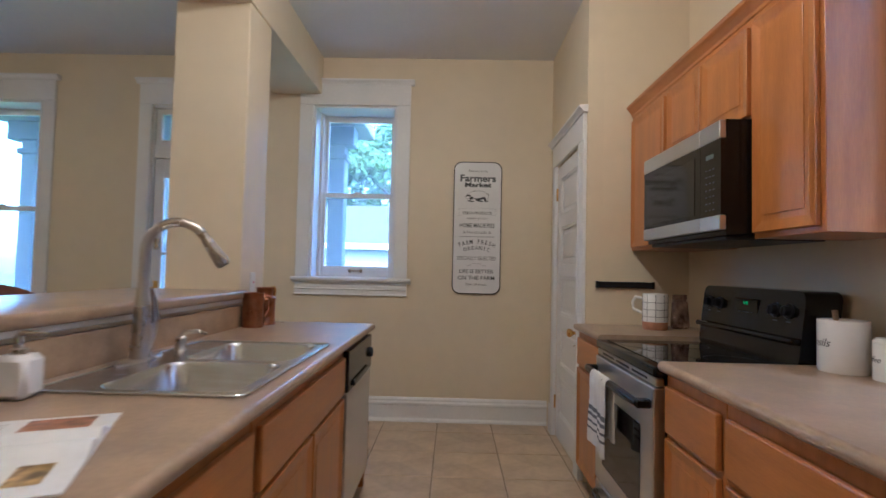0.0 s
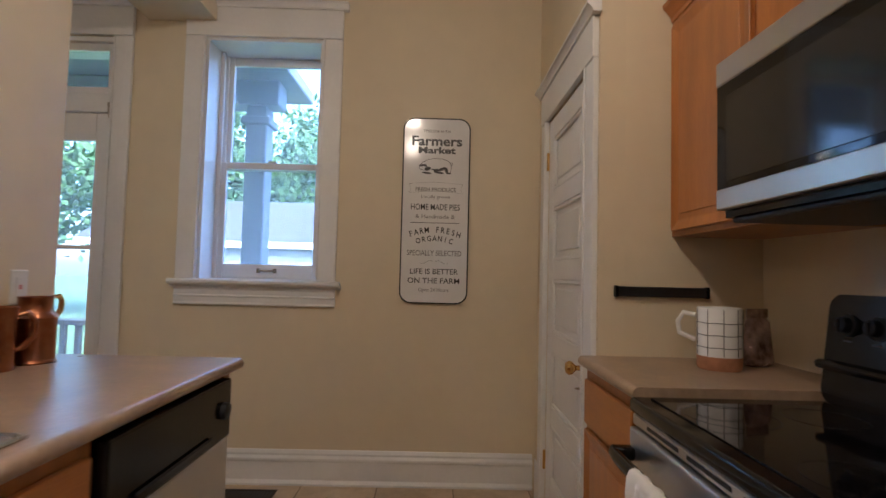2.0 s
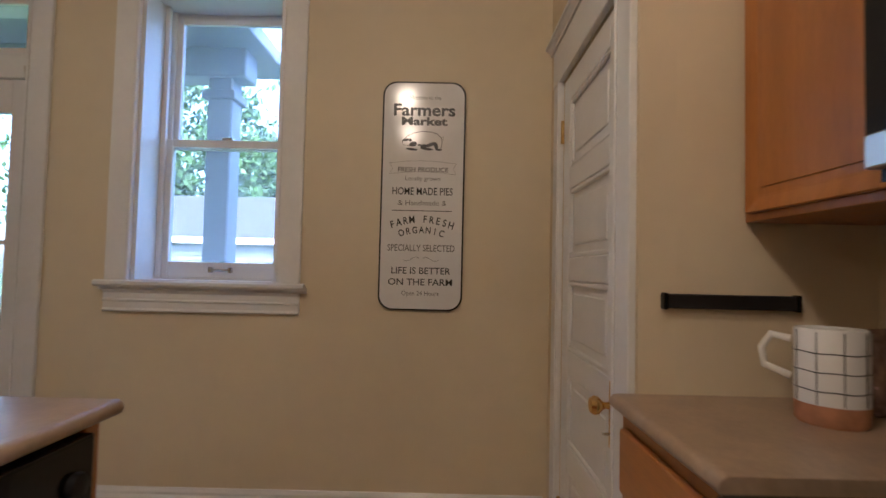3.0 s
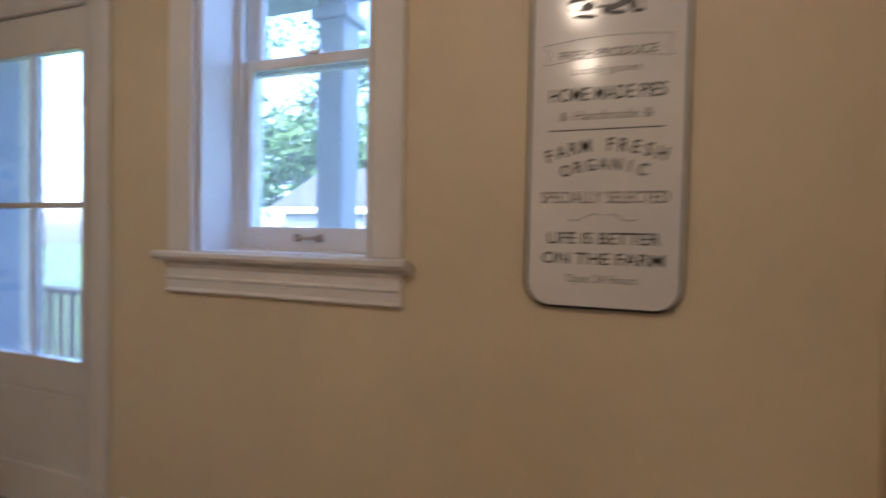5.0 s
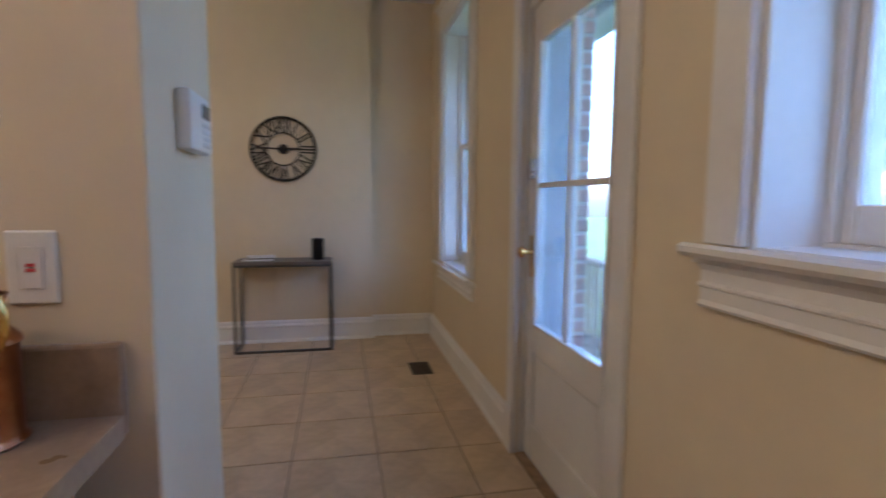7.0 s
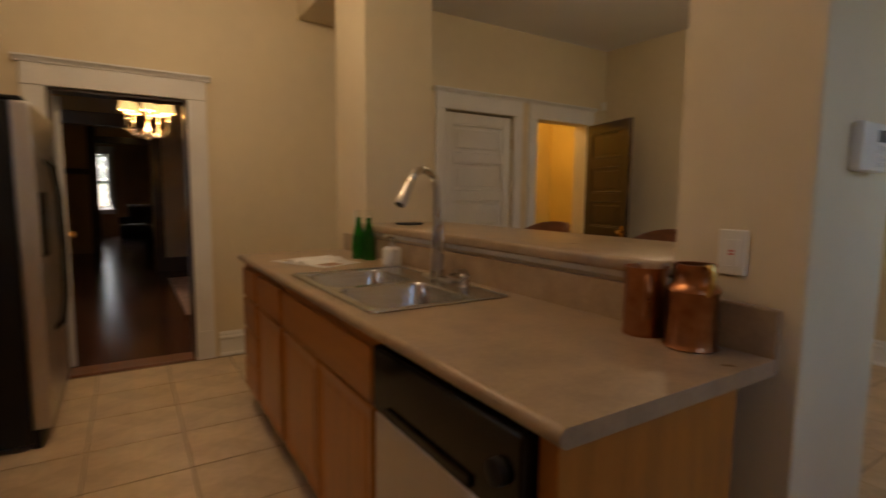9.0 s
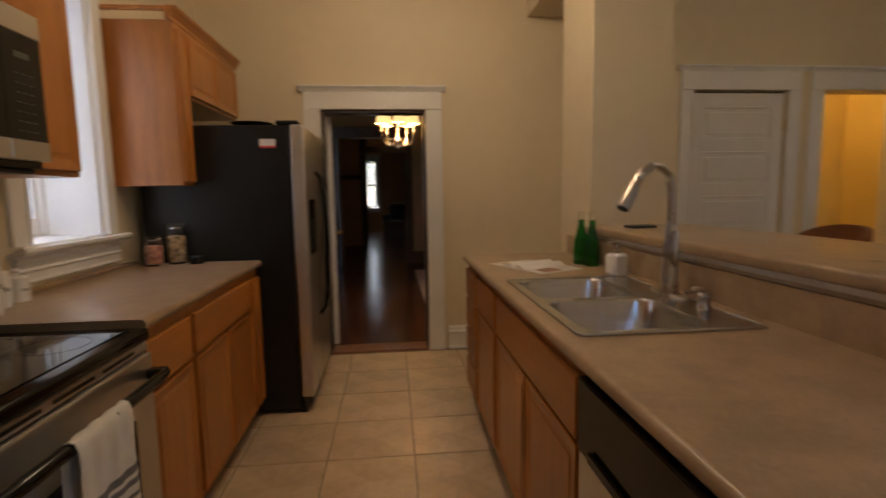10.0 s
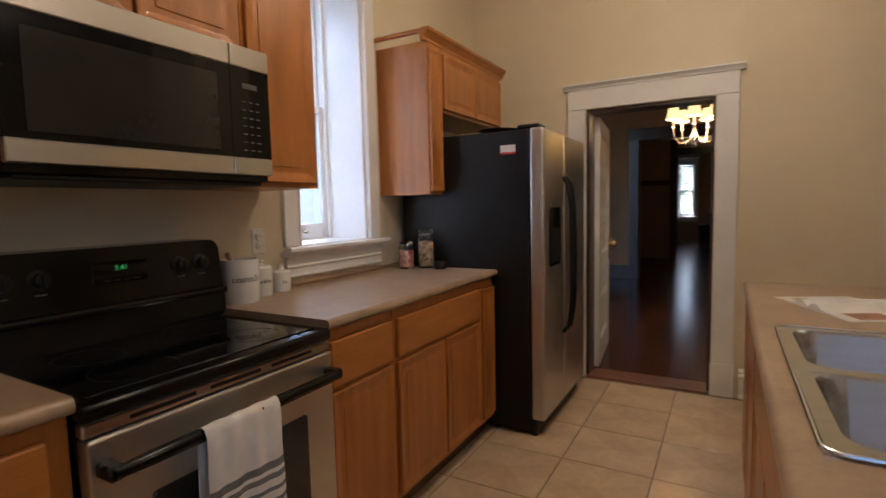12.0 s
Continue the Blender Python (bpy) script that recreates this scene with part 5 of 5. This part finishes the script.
jar(2.24, 1.385, 0.048, 0.165, M["sweets"], "clip-top glass jar full of wrapped sweets")
jar(2.145, 1.31, 0.052, 0.235, M["nuts"], "tall clip-top glass jar of oats")
whole("black_jar_lid", lathe([(0.036, 0), (0.038, 0.004), (0.038, 0.04), (0.034, 0.045), (0.012, 0.047)], 28), M["black_m"], "small round black tin beside the jars", "tin", pose(2.03, 1.34, ZE), smooth=True)


def make_mug():
    m = thing("pitcher_mug", pose(2.105, 3.75, ZE, 0, 0, 0), "large white grid-patterned ceramic mug with bare clay foot", "mug")
    r = 0.069
    part("cup", lathe([(r, 0.045), (r, 0.20), (r - 0.003, 0.205), (r - 0.007, 0.20), (r - 0.007, 0.05), (0.003, 0.048)], 40), M["ceramic"], m, smooth=True)
    part("foot", lathe([(r * 0.93, 0), (r * 0.99, 0.006), (r + 0.0004, 0.0449), (0.003, 0.0449)], 40), M["clay"], m, "unglazed terracotta foot", smooth=True)
    b = bmesh.new()
    for z in (0.075, 0.115, 0.155):
        tube([((r + 0.0002) * math.cos(a * math.pi / 20), (r + 0.0002) * math.sin(a * math.pi / 20), z + 0.001 * math.sin(a)) for a in range(40)], 0.0014, 5, b, closed=True)
    for k in range(9):
        a = 2 * math.pi * k / 9 + 0.2
        tube([((r + 0.0002) * math.cos(a), (r + 0.0002) * math.sin(a), z) for z in (0.048, 0.20)], 0.0014, 5, b)
    part("grid_lines", b, M["ink"], m)
    part("handle", tube([(-0.055, 0.048, 0.175), (-0.085, 0.072, 0.182), (-0.10, 0.085, 0.15), (-0.095, 0.082, 0.11), (-0.055, 0.05, 0.09)], 0.009, 12), M["ceramic"], m, smooth=True)


make_mug()
bg = thing("snack_bag", pose(2.275, 3.815, ZE, 0, 0, 20), "small glossy foil snack bag standing on the worktop", "bag")
b = box(-0.055, -0.03, 0, 0.055, 0.03, 0.17, 0.02, seg=3)
for v in b.verts:
    k = v.co.z / 0.17
    v.co.y *= 1 - 0.85 * k ** 3
    v.co.x += 0.004 * math.sin(v.co.z * 60)
part("pouch", b, M["foil"], bg, smooth=True)
part("top_seal", box(-0.052, -0.003, 0.168, 0.052, 0.003, 0.20, 0.001), M["foil"], bg)

mr = thing("knife_rail", pose(0, CLY, 0), "black magnetic knife rail on the closet wall", "knife rail")
part("bar", box(1.825, -0.022, 1.195, 2.18, 0, 1.233, 0.003), M["iron"], mr)
for x in (1.825, 2.172):
    part("end_cap", box(x - 0.002, -0.026, 1.192, x + 0.010, 0, 1.236, 0.003), M["black"], mr)


def outlet(m, label, gfci=False):
    o = thing("wall_outlet", m, label, "outlet")
    part("plate", box(-0.036, -0.006, -0.058, 0.036, 0, 0.058, 0.003), M["plastic"], o)
    b = bmesh.new()
    if gfci:
        part("insert", box(-0.017, -0.009, -0.034, 0.017, -0.0062, 0.034, 0.002), M["plastic"], o)
        box(-0.006, -0.0105, -0.006, 0.006, -0.0092, -0.001, bm=b)
        box(-0.006, -0.0105, 0.002, 0.006, -0.0092, 0.007, bm=b)
        part("test_button", b, M["red_label"], o)
    else:
        for z in (-0.022, 0.022):
            part("socket", lathe([(0.016, 0), (0.015, 0.003)], 20, m=pose(0, -0.006, z, 90)), M["plastic"], o)
            for x in (-0.006, 0.006):
                box(x - 0.0012, -0.0098, z - 0.004, x + 0.0012, -0.0091, z + 0.005, bm=b)
        part("slot", b, M["ink"], o)
    return o


outlet(pose(-0.25, 3.76, 1.185, 0, 0, 90), "ivory outlet with test buttons on the pillar", True)
outlet(pose(EX, 2.36, 1.20, 0, 0, -90), "ivory wall outlet above the worktop")
outlet(pose(-0.25, 1.30, 1.165, 0, 0, 90), "ivory wall outlet on the south pillar")

kp = thing("alarm_keypad", pose(-0.475, 3.928, 1.445, 0, 0, 180), "white alarm keypad with grey display on the pillar", "keypad")
part("case", box(-0.075, -0.03, -0.058, 0.075, 0, 0.058, 0.008, seg=2), M["plastic"], kp, smooth=30)
part("display", box(0.0, -0.032, 0.012, 0.058, -0.0302, 0.04), M["lcd"], kp)
for j in range(4):
    for i in range(3):
        part("key", box(0.002 + 0.02 * i, -0.033, -0.046 + 0.013 * j, 0.016 + 0.02 * i, -0.0302, -0.037 + 0.013 * j, 0.001), M["ceramic"], kp)

ms = thing("corner_sensor", pose(-3.98, 0.12, 2.44, 0, 0, 135), "small white plastic alarm sensor in the corner", "sensor")
part("case", box(-0.03, -0.03, -0.05, 0.03, 0.02, 0.05, 0.01, seg=2), M["plastic"], ms)


def floor_vent(x, y, w, d, turn=0):
    v = thing("floor_vent", pose(x, y, 0, 0, 0, turn), "brown metal floor vent set in the tiles", "vent")
    b = box(-w / 2, -d / 2, 0.001, w / 2, -d / 2 + 0.015, 0.006, 0.001)
    box(-w / 2, d / 2 - 0.015, 0.001, w / 2, d / 2, 0.006, 0.001, bm=b)
    box(-w / 2, -d / 2 + 0.015, 0.001, -w / 2 + 0.015, d / 2 - 0.015, 0.006, 0.001, bm=b)
    box(w / 2 - 0.015, -d / 2 + 0.015, 0.001, w / 2, d / 2 - 0.015, 0.006, 0.001, bm=b)
    part("frame", b, M["vent"], v)
    part("backing", box(-w / 2 + 0.01, -d / 2 + 0.01, 0.0005, w / 2 - 0.01, d / 2 - 0.01, 0.0015), M["ink"], v)
    n = 14
    for k in range(n):
        x0 = -w / 2 + 0.02 + (w - 0.04) * k / n
        part("slat", box(x0, -d / 2 + 0.015, 0.002, x0 + 0.008, d / 2 - 0.015, 0.005), M["vent"], v)


floor_vent(-3.10, 4.83, 0.28, 0.16)
floor_vent(0.12, 4.95, 0.30, 0.12)


def ceiling_light(x, y):
    c = thing("ceiling_light", pose(x, y, CZ), "small ceiling lamp with warm lit opal globe", "lamp", "kitchen ceiling lamps")
    part("canopy", lathe([(0.06, -0.004), (0.065, -0.02), (0.05, -0.045), (0.02, -0.05)], 32), M["nickel"], c, smooth=True)
    part("shade", lathe([(0.045, -0.05), (0.075, -0.055), (0.082, -0.075), (0.06, -0.11), (0.02, -0.125), (0.002, -0.127)], 32, cap=False), M["dome"], c, smooth=True)


ceiling_light(0.85, 2.75)
ceiling_light(0.80, 1.55)
ceiling_light(-2.35, 2.25)


# ---- breakfast room ----
def make_clock():
    c = thing("wall_clock", pose(WX, 3.75, 1.735, 0, 0, 90), "large round black iron wall clock with roman numerals", "clock")
    R = 0.285
    for nm, r, t in (("outer_rim", R - 0.012, 0.012), ("inner_ring", R * 0.50, 0.006)):
        part(nm, tube([(r * math.cos(a * math.pi / 32), -0.02, r * math.sin(a * math.pi / 32)) for a in range(64)], t, 8, closed=True), M["iron"], c, smooth=True)
    for i, n in enumerate(("XII", "I", "II", "III", "IV", "V", "VI", "VII", "VIII", "IX", "X", "XI")):
        a = radians(-30 * i)
        lettering("numeral", n, 0.17, M["iron"], c, pose(0, -0.020, 0, 90) @ pose(0, 0, 0, 0, 0, math.degrees(a)) @ pose(0, R * 0.53, 0), stretch=0.62, bold=0.002, depth=0.002)
    for k in range(4):
        a = radians(90 * k + 45)
        part("bracket", tube([(R * 0.49 * math.cos(a), -0.020, R * 0.49 * math.sin(a)), (R * 0.96 * math.cos(a), -0.020, R * 0.96 * math.sin(a))], 0.003, 6), M["iron"], c)
    part("spacer", lathe([(0.03, 0), (0.03, 0.012)], 20, m=pose(0, -0.0005, 0, 90)), M["iron"], c)
    part("hub", lathe([(0.045, 0), (0.042, 0.012), (0.01, 0.018)], 24, m=pose(0, -0.012, 0, 90)), M["iron"], c)
    for n, ang, ln, wd in (("hour_hand", 88, 0.15, 0.010), ("minute_hand", -88, 0.24, 0.007)):
        b = box(-wd, -0.030, -0.05, wd, -0.026, ln, 0.002)
        b.transform(pose(0, 0, 0, 0, ang, 0))
        part(n, b, M["iron"], c)


make_clock()


def make_console():
    x0, x1, y0, y1, h = WX + 0.035, WX + 0.36, 3.36, 4.16, 0.775
    t = thing("console_table", pose((x0 + x1) / 2, (y0 + y1) / 2, 0), "slim grey console table with black tube frame", "table")
    a, b = (x1 - x0) / 2, (y1 - y0) / 2
    part("tabletop", box(-a, -b, h - 0.025, a, b, h, 0.003), M["table_top"], t)
    part("apron", box(-a + 0.002, -b + 0.002, h - 0.045, a - 0.002, b - 0.002, h - 0.0255, 0.002), M["iron_grey"], t)
    for sx in (-1, 1):
        for sy in (-1, 1):
            cx, cy = sx * (a - 0.012), sy * (b - 0.012)
            part("leg", box(cx - 0.011, cy - 0.011, 0, cx + 0.011, cy + 0.011, h - 0.0455, 0.002), M["iron_grey"], t)
    part("foot_rail", box(a - 0.022, -b + 0.024, 0.0, a - 0.002, b - 0.024, 0.02, 0.002), M["iron_grey"], t)
    for sy in (-1, 1):
        part("side_rail", box(-a + 0.024, sy * (b - 0.012) - 0.01, 0, a - 0.024, sy * (b - 0.012) + 0.01, 0.02, 0.002), M["iron_grey"], t)
    sp = thing("speaker", pose(WX + 0.2, 4.04, h), "black cylindrical speaker on the console table", "speaker")
    part("body", lathe([(0.047, 0), (0.05, 0.004), (0.05, 0.178), (0.044, 0.185), (0.003, 0.185)], 32), M["black_m"], sp, smooth=True)
    part("light_ring", lathe([(0.044, 0.1852), (0.040, 0.187)], 32), M["black_g"], sp)
    z = h
    for k, (w, d, th, m) in enumerate(((0.17, 0.24, 0.014, "paper"), (0.165, 0.23, 0.010, "table_top"), (0.15, 0.22, 0.012, "paper"))):
        bk = thing("book", pose(WX + 0.2, 3.55 + 0.01 * k, z, 0, 0, 6 * k), "thin book lying in a stack on the console table", "book", "stacked books")
        part("cover", box(-w / 2, -d / 2, 0, w / 2, d / 2, th, 0.002), M[m], bk)
        part("page_edge", box(-w / 2 + 0.004, -d / 2 - 0.0008, 0.003, w / 2 - 0.001, d / 2 - 0.004, th - 0.003), M["paper"], bk)
        z += th + 0.0002


make_console()


def bar_stool():
    s = thing("bar_stool", pose(-0.98, 2.22, 0, 0, 0, 90), "brown wooden bar stool with curved backrest at the bar", "stool", "stools at the bar")
    part("seat", lathe([(0.19, 0.70), (0.20, 0.715), (0.20, 0.735), (0.17, 0.745), (0.003, 0.738)], 36), M["chair_wood"], s, smooth=True)
    for k in range(4):
        a = radians(45 + 90 * k)
        part("leg", tube([(0.14 * math.cos(a), 0.14 * math.sin(a), 0.705), (0.20 * math.cos(a), 0.20 * math.sin(a), 0)], [0.018, 0.014], 10), M["chair_wood"], s)
    part("foot_ring", tube([(0.178 * math.cos(a * math.pi / 12), 0.178 * math.sin(a * math.pi / 12), 0.25) for a in range(24)], 0.008, 8, closed=True), M["chair_wood"], s)
    for k in (-50, -17, 17, 50):
        a = radians(90 + k)
        part("spindle", tube([(0.165 * math.cos(a), 0.165 * math.sin(a), 0.735), (0.19 * math.cos(a), 0.19 * math.sin(a), 1.06)], 0.008, 8), M["chair_wood"], s)
    b = bmesh.new()
    prev = None
    for k in range(-12, 13):
        a = radians(90 + k * 5.2)
        top = 1.175 - 0.05 * (abs(k) / 12) ** 2.5
        cur = [b.verts.new(((0.20 + o) * math.cos(a), (0.20 + o) * math.sin(a), z)) for o, z in ((-0.012, 1.05), (0.012, 1.05), (0.012, top), (-0.012, top))]
        if prev:
            for q in range(4):
                b.faces.new((prev[q], prev[(q + 1) % 4], cur[(q + 1) % 4], cur[q]))
        else:
            b.faces.new(cur[::-1])
        prev = cur
    b.faces.new(prev)
    bmesh.ops.recalc_face_normals(b, faces=b.faces[:])
    part("backrest", b, M["chair_wood"], s, smooth=50)
    return s


st = bar_stool()
copy_thing(st, pose(-0.98, 3.02, 0, 0, 0, 90))

# ---- dining room ----
def chandelier():
    c = thing("chandelier", pose(0.83, -1.5, 1.90), "five-arm chandelier with lit cream fabric shades", "chandelier")
    part("stem", lathe([(0.005, -0.05), (0.03, -0.03), (0.02, 0.0), (0.045, 0.04), (0.02, 0.09), (0.012, 0.16), (0.012, 0.60), (0.008, 1.075)], 20), M["nickel"], c, smooth=True)
    for k in range(5):
        a = radians(72 * k + 20)
        d = Vector((math.cos(a), math.sin(a), 0))
        pts = [d * r + Vector((0, 0, z)) for r, z in ((0.02, 0.05), (0.07, 0.0), (0.13, -0.01), (0.18, 0.05), (0.19, 0.14))]
        arm = part("arm", tube(pts, 0.007, 8), M["nickel"], c, smooth=True)
        base = d * 0.19
        sh = part("shade", lathe([(0.066, 0.22), (0.042, 0.33)], 24, m=Matrix.Translation(base), cap=False), M["shade"], c, "lit cream lampshade", smooth=True)
        part("candle", lathe([(0.022, 0.14), (0.010, 0.15), (0.010, 0.22)], 14, m=Matrix.Translation(base)), M["ceramic"], c)


chandelier()
rg = thing("area_rug", pose(-0.35, -3.0, 0), "pinkish beige rug on the dark dining room floor", "rug")
part("pile", box(-0.9, -1.4, 0.001, 0.9, 1.4, 0.014, 0.004), M["rug"], rg)
dc = thing("dining_chair", pose(0.05, -2.6, 0.014, 0, 0, 30), "dark upholstered dining chair on the rug", "chair")
part("seat", box(-0.23, -0.23, 0.42, 0.23, 0.23, 0.50, 0.03, seg=2), M["leather"], dc)
part("backrest", box(-0.23, 0.19, 0.50, 0.23, 0.25, 1.0, 0.02, seg=2), M["leather"], dc)
for sx in (-1, 1):
    for sy in (-1, 1):
        part("leg", box(sx * 0.20 - 0.02, sy * 0.20 - 0.02, 0, sx * 0.20 + 0.02, sy * 0.20 + 0.02, 0.42, 0.004), M["dark_wood"], dc)
ac = thing("armchair", pose(0.75, -12.6, 0, 0, 0, 160), "dark armchair in front of the far window", "armchair")
part("seat", box(-0.4, -0.4, 0.0, 0.4, 0.4, 0.45, 0.05, seg=2), M["leather"], ac)
part("backrest", box(-0.4, 0.25, 0.45, 0.4, 0.42, 1.0, 0.06, seg=2), M["leather"], ac)
for sx in (-1, 1):
    part("armrest", box(sx * 0.33 - 0.08, -0.4, 0.45, sx * 0.33 + 0.08, 0.25, 0.65, 0.04, seg=2), M["leather"], ac)
cl = thing("hall_ceiling_light", pose(0.95, -7.5, CZ - 0.1), "warm lit bowl ceiling lamp in the front room", "lamp")
part("canopy", lathe([(0.05, -0.002), (0.05, -0.03), (0.01, -0.035), (0.01, -0.30)], 24), M["nickel"], cl)
part("shade", lathe([(0.20, -0.30), (0.17, -0.37), (0.08, -0.42), (0.002, -0.43)], 32, cap=False), M["shade"], cl, smooth=True)

# ---- outside ----
whole("ground", box(-60, NY + 0.35, -0.75, 60, 90, -0.65), M["grass"], "green lawn behind the house", "ground", kind="structure")
whole("ground_front", box(-60, -90, -0.75, 60, D2 - 0.3, -0.65), M["grass"], "green lawn in front of the house", "ground", kind="structure")
whole("ground_side", box(2.9, D2 - 0.3, -0.75, 60, NY + 0.35, -0.65), M["grass"], "green lawn beside the house", "ground", kind="structure")
pier = thing("brick_pier", Matrix(), "red brick edge of the outer wall beside the back door", "brick wall", kind="structure")
part("mortar_bed", box(XD[0] - 0.25, 5.412, -0.65, XD[0] - 0.012, 5.468, 3.4), M["mortar"], pier)
BR = bpy.data.meshes.new("brick")
b = box(-0.1, -0.029, -0.03, 0.1, 0.029, 0.03, 0.005)
b.to_mesh(BR)
b.free()
BR.materials.append(M["brick"])
for k in range(46):
    o = new("brick", BR)
    o.parent = pier
    o.matrix_basis = pose(XD[0] - 0.108 + (0.004 if k % 2 else 0.0), 5.443, -0.55 + 0.075 * k)
porch = thing("porch", Matrix(), "back porch with blue-grey posts and roof", "porch", kind="structure")
part("deck_boards", box(-3.8, NY + 0.36, -0.20, 1.2, 6.5, -0.10), M["deck"], porch)
for x in (-0.38, -3.65):
    part("post", box(x, 5.98, -0.10, x + 0.165, 6.145, 2.55, 0.01), M["blue_siding"], porch)
    part("post_cap", box(x - 0.03, 5.95, 2.40, x + 0.195, 6.175, 2.46, 0.008), M["blue_siding"], porch)
part("beam", box(-3.8, 5.96, 2.552, -0.12, 6.165, 2.75, 0.01), M["blue_siding"], porch)
part("roof", box(-3.9, NY + 0.36, 2.752, 0.0, 6.55, 2.86, 0.01), M["blue_siding"], porch)
rl = thing("deck_railing", Matrix(), "weathered cedar deck railing with square balusters", "railing", kind="structure")
part("top_rail", box(-3.8, 6.30, 0.76, 1.2, 6.44, 0.80, 0.004), M["deck"], rl)
part("bottom_rail", box(-3.8, 6.34, 0.06, 1.2, 6.39, 0.15, 0.004), M["deck"], rl)
for k in range(40):
    part("baluster", box(-3.75 + 0.125 * k, 6.3455, -0.1, -3.71 + 0.125 * k, 6.3845, 0.76), M["deck"], rl)
# added outside the east window to hold back sky light from the kitchen
nb = thing("neighbour_house", Matrix(), "pale blue-grey board clad house added to limit side window light", "house")
part("wall", box(6.55, -5, -0.7, 10, 12, 4.3), M["pale_siding"], nb)
for k in range(31):
    part("siding_board", box(6.5, -5, -0.65 + 0.16 * k, 6.549, 12, -0.505 + 0.16 * k, 0.004), M["pale_siding"], nb)
part("roof", box(6.1, -5.3, 4.301, 10.3, 12.3, 4.5, 0.02), M["shingle"], nb)
gr = thing("garage", Matrix(), "white sided garage with grey shingle roof behind the yard", "garage")
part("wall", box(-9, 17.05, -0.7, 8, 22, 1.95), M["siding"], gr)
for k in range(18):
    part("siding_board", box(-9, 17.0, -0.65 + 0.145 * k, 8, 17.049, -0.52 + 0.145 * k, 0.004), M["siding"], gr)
part("fascia", box(-9.4, 16.75, 1.87, 8.4, 16.80, 2.05), M["white"], gr)
for k in range(14):
    y0, z0 = 16.75 + 0.21 * k, 2.05 + 0.11 * k
    b = box(-9.4, 0, -0.012, 8.4, 0.25, 0.012)
    b.transform(pose(0, y0, z0, 27.6, 0, 0))
    part("shingle_course", b, M["shingle"], gr)


def tree(x, y, h, r, seed, base=-0.7):
    rnd = random.Random(seed)
    t = thing("tree", pose(x, y, base), "leafy green broadleaf tree behind the garage", "tree", "trees")
    b = tube([(0, 0, 0), (0.1, 0, h * 0.3), (0, 0.1, h * 0.55), (0.1, 0, h * 0.85)], [0.28, 0.22, 0.15, 0.05], 9)
    tips = []
    for k in range(9):
        a = rnd.uniform(0, 6.28)
        z = h * rnd.uniform(0.3, 0.7)
        e = Vector((math.cos(a) * r * 0.7, math.sin(a) * r * 0.7, z + rnd.uniform(0.1, 0.3) * h))
        tube([(0, 0, z), e * 0.5 + Vector((0, 0, z * 0.5 + 0.2)), e], [0.10, 0.06, 0.02], 6, b)
        tips.append(e)
    part("trunk", b, M["bark"], t)
    verts, faces = [], []
    centres = tips + [Vector((rnd.uniform(-0.8, 0.8) * r, rnd.uniform(-0.8, 0.8) * r, h * rnd.uniform(0.32, 1.0))) for _ in range(26)]
    for c in centres:
        cr = rnd.uniform(0.55, 1.15) * r * 0.38
        for _ in range(300):
            d = Vector((rnd.gauss(0, 1), rnd.gauss(0, 1), rnd.gauss(0, 0.8)))
            p = c + d * cr * 0.5
            s = rnd.uniform(0.10, 0.21)
            u = Vector((rnd.gauss(0, 1), rnd.gauss(0, 1), rnd.gauss(0, 1))).normalized()
            v = u.orthogonal().normalized()
            i = len(verts)
            verts += [p - u * s, p + v * s * 0.5, p + u * s, p - v * s * 0.5]
            faces.append((i, i + 1, i + 2, i + 3))
    me = bpy.data.meshes.new("crown")
    me.from_pydata(verts, [], faces)
    me.materials.append(M["leaf"])
    o = new("crown", me)
    o.parent = t
    return t


tree(-6.5, 24.5, 9, 3.6, 1)
tree(-1.5, 26, 10, 3.8, 2)
tree(4.0, 27, 8, 3.2, 3)
tree(-12, 22, 10, 4.0, 4)
tree(1.2, -24, 8, 3.4, 5, -0.7)

# ---- floors, last ----
fl = whole("floor", box(WX - 0.4, SY - 0.02, -0.12, EX + 0.3, NY + 0.30, -0.004), M["grout"], "beige ceramic tile floor with brown grout", "floor", kind="structure")
TX, TY, J = 0.445, 0.4286, 0.007
TM = bpy.data.meshes.new("tile")
b = box(-TX / 2 + J / 2, -TY / 2 + J / 2, -0.012, TX / 2 - J / 2, TY / 2 - J / 2, 0.0, 0.0025)
b.to_mesh(TM)
b.free()
TM.materials.append(M["tile"])
rnd = random.Random(7)
for i in range(-12, 5):
    for j in range(-11, 3):
        x, y = 0.83 + TX * (i + 0.5), 4.41 + TY * (j + 0.5)
        if y - TY / 2 < SY - 0.2 or x + TX / 2 < WX - 0.3:
            continue
        o = new("tile", TM)
        o.parent = fl
        o.matrix_basis = pose(x, y, rnd.uniform(-0.0006, 0.0004), rnd.uniform(-0.08, 0.08), rnd.uniform(-0.08, 0.08), 180 * rnd.randrange(2))
wf = whole("floor_dining", box(-2.2, D2 - 0.2, -0.12, 3.4, SY - 0.021, -0.004), M["dark_wood"], "dark polished oak strip floor", "floor", kind="structure")
PM = bpy.data.meshes.new("plank")
b = box(-0.0295, -2.35, -0.01, 0.0295, 2.35, 0.0, 0.0012)
b.to_mesh(PM)
b.free()
PM.materials.append(M["wood_floor"])
for i in range(60):
    for j in range(3):
        o = new("plank", PM)
        o.parent = wf
        o.matrix_basis = pose(-0.6 + 0.06 * i, SY - 0.2 - 2.36 - 4.702 * j, 0)
whole("floor_corridor", box(-4.5, -1.3, -0.12, -2.21, SY - 0.021, -0.003), M["wood_floor"], "dark wooden corridor floor", "floor", kind="structure")
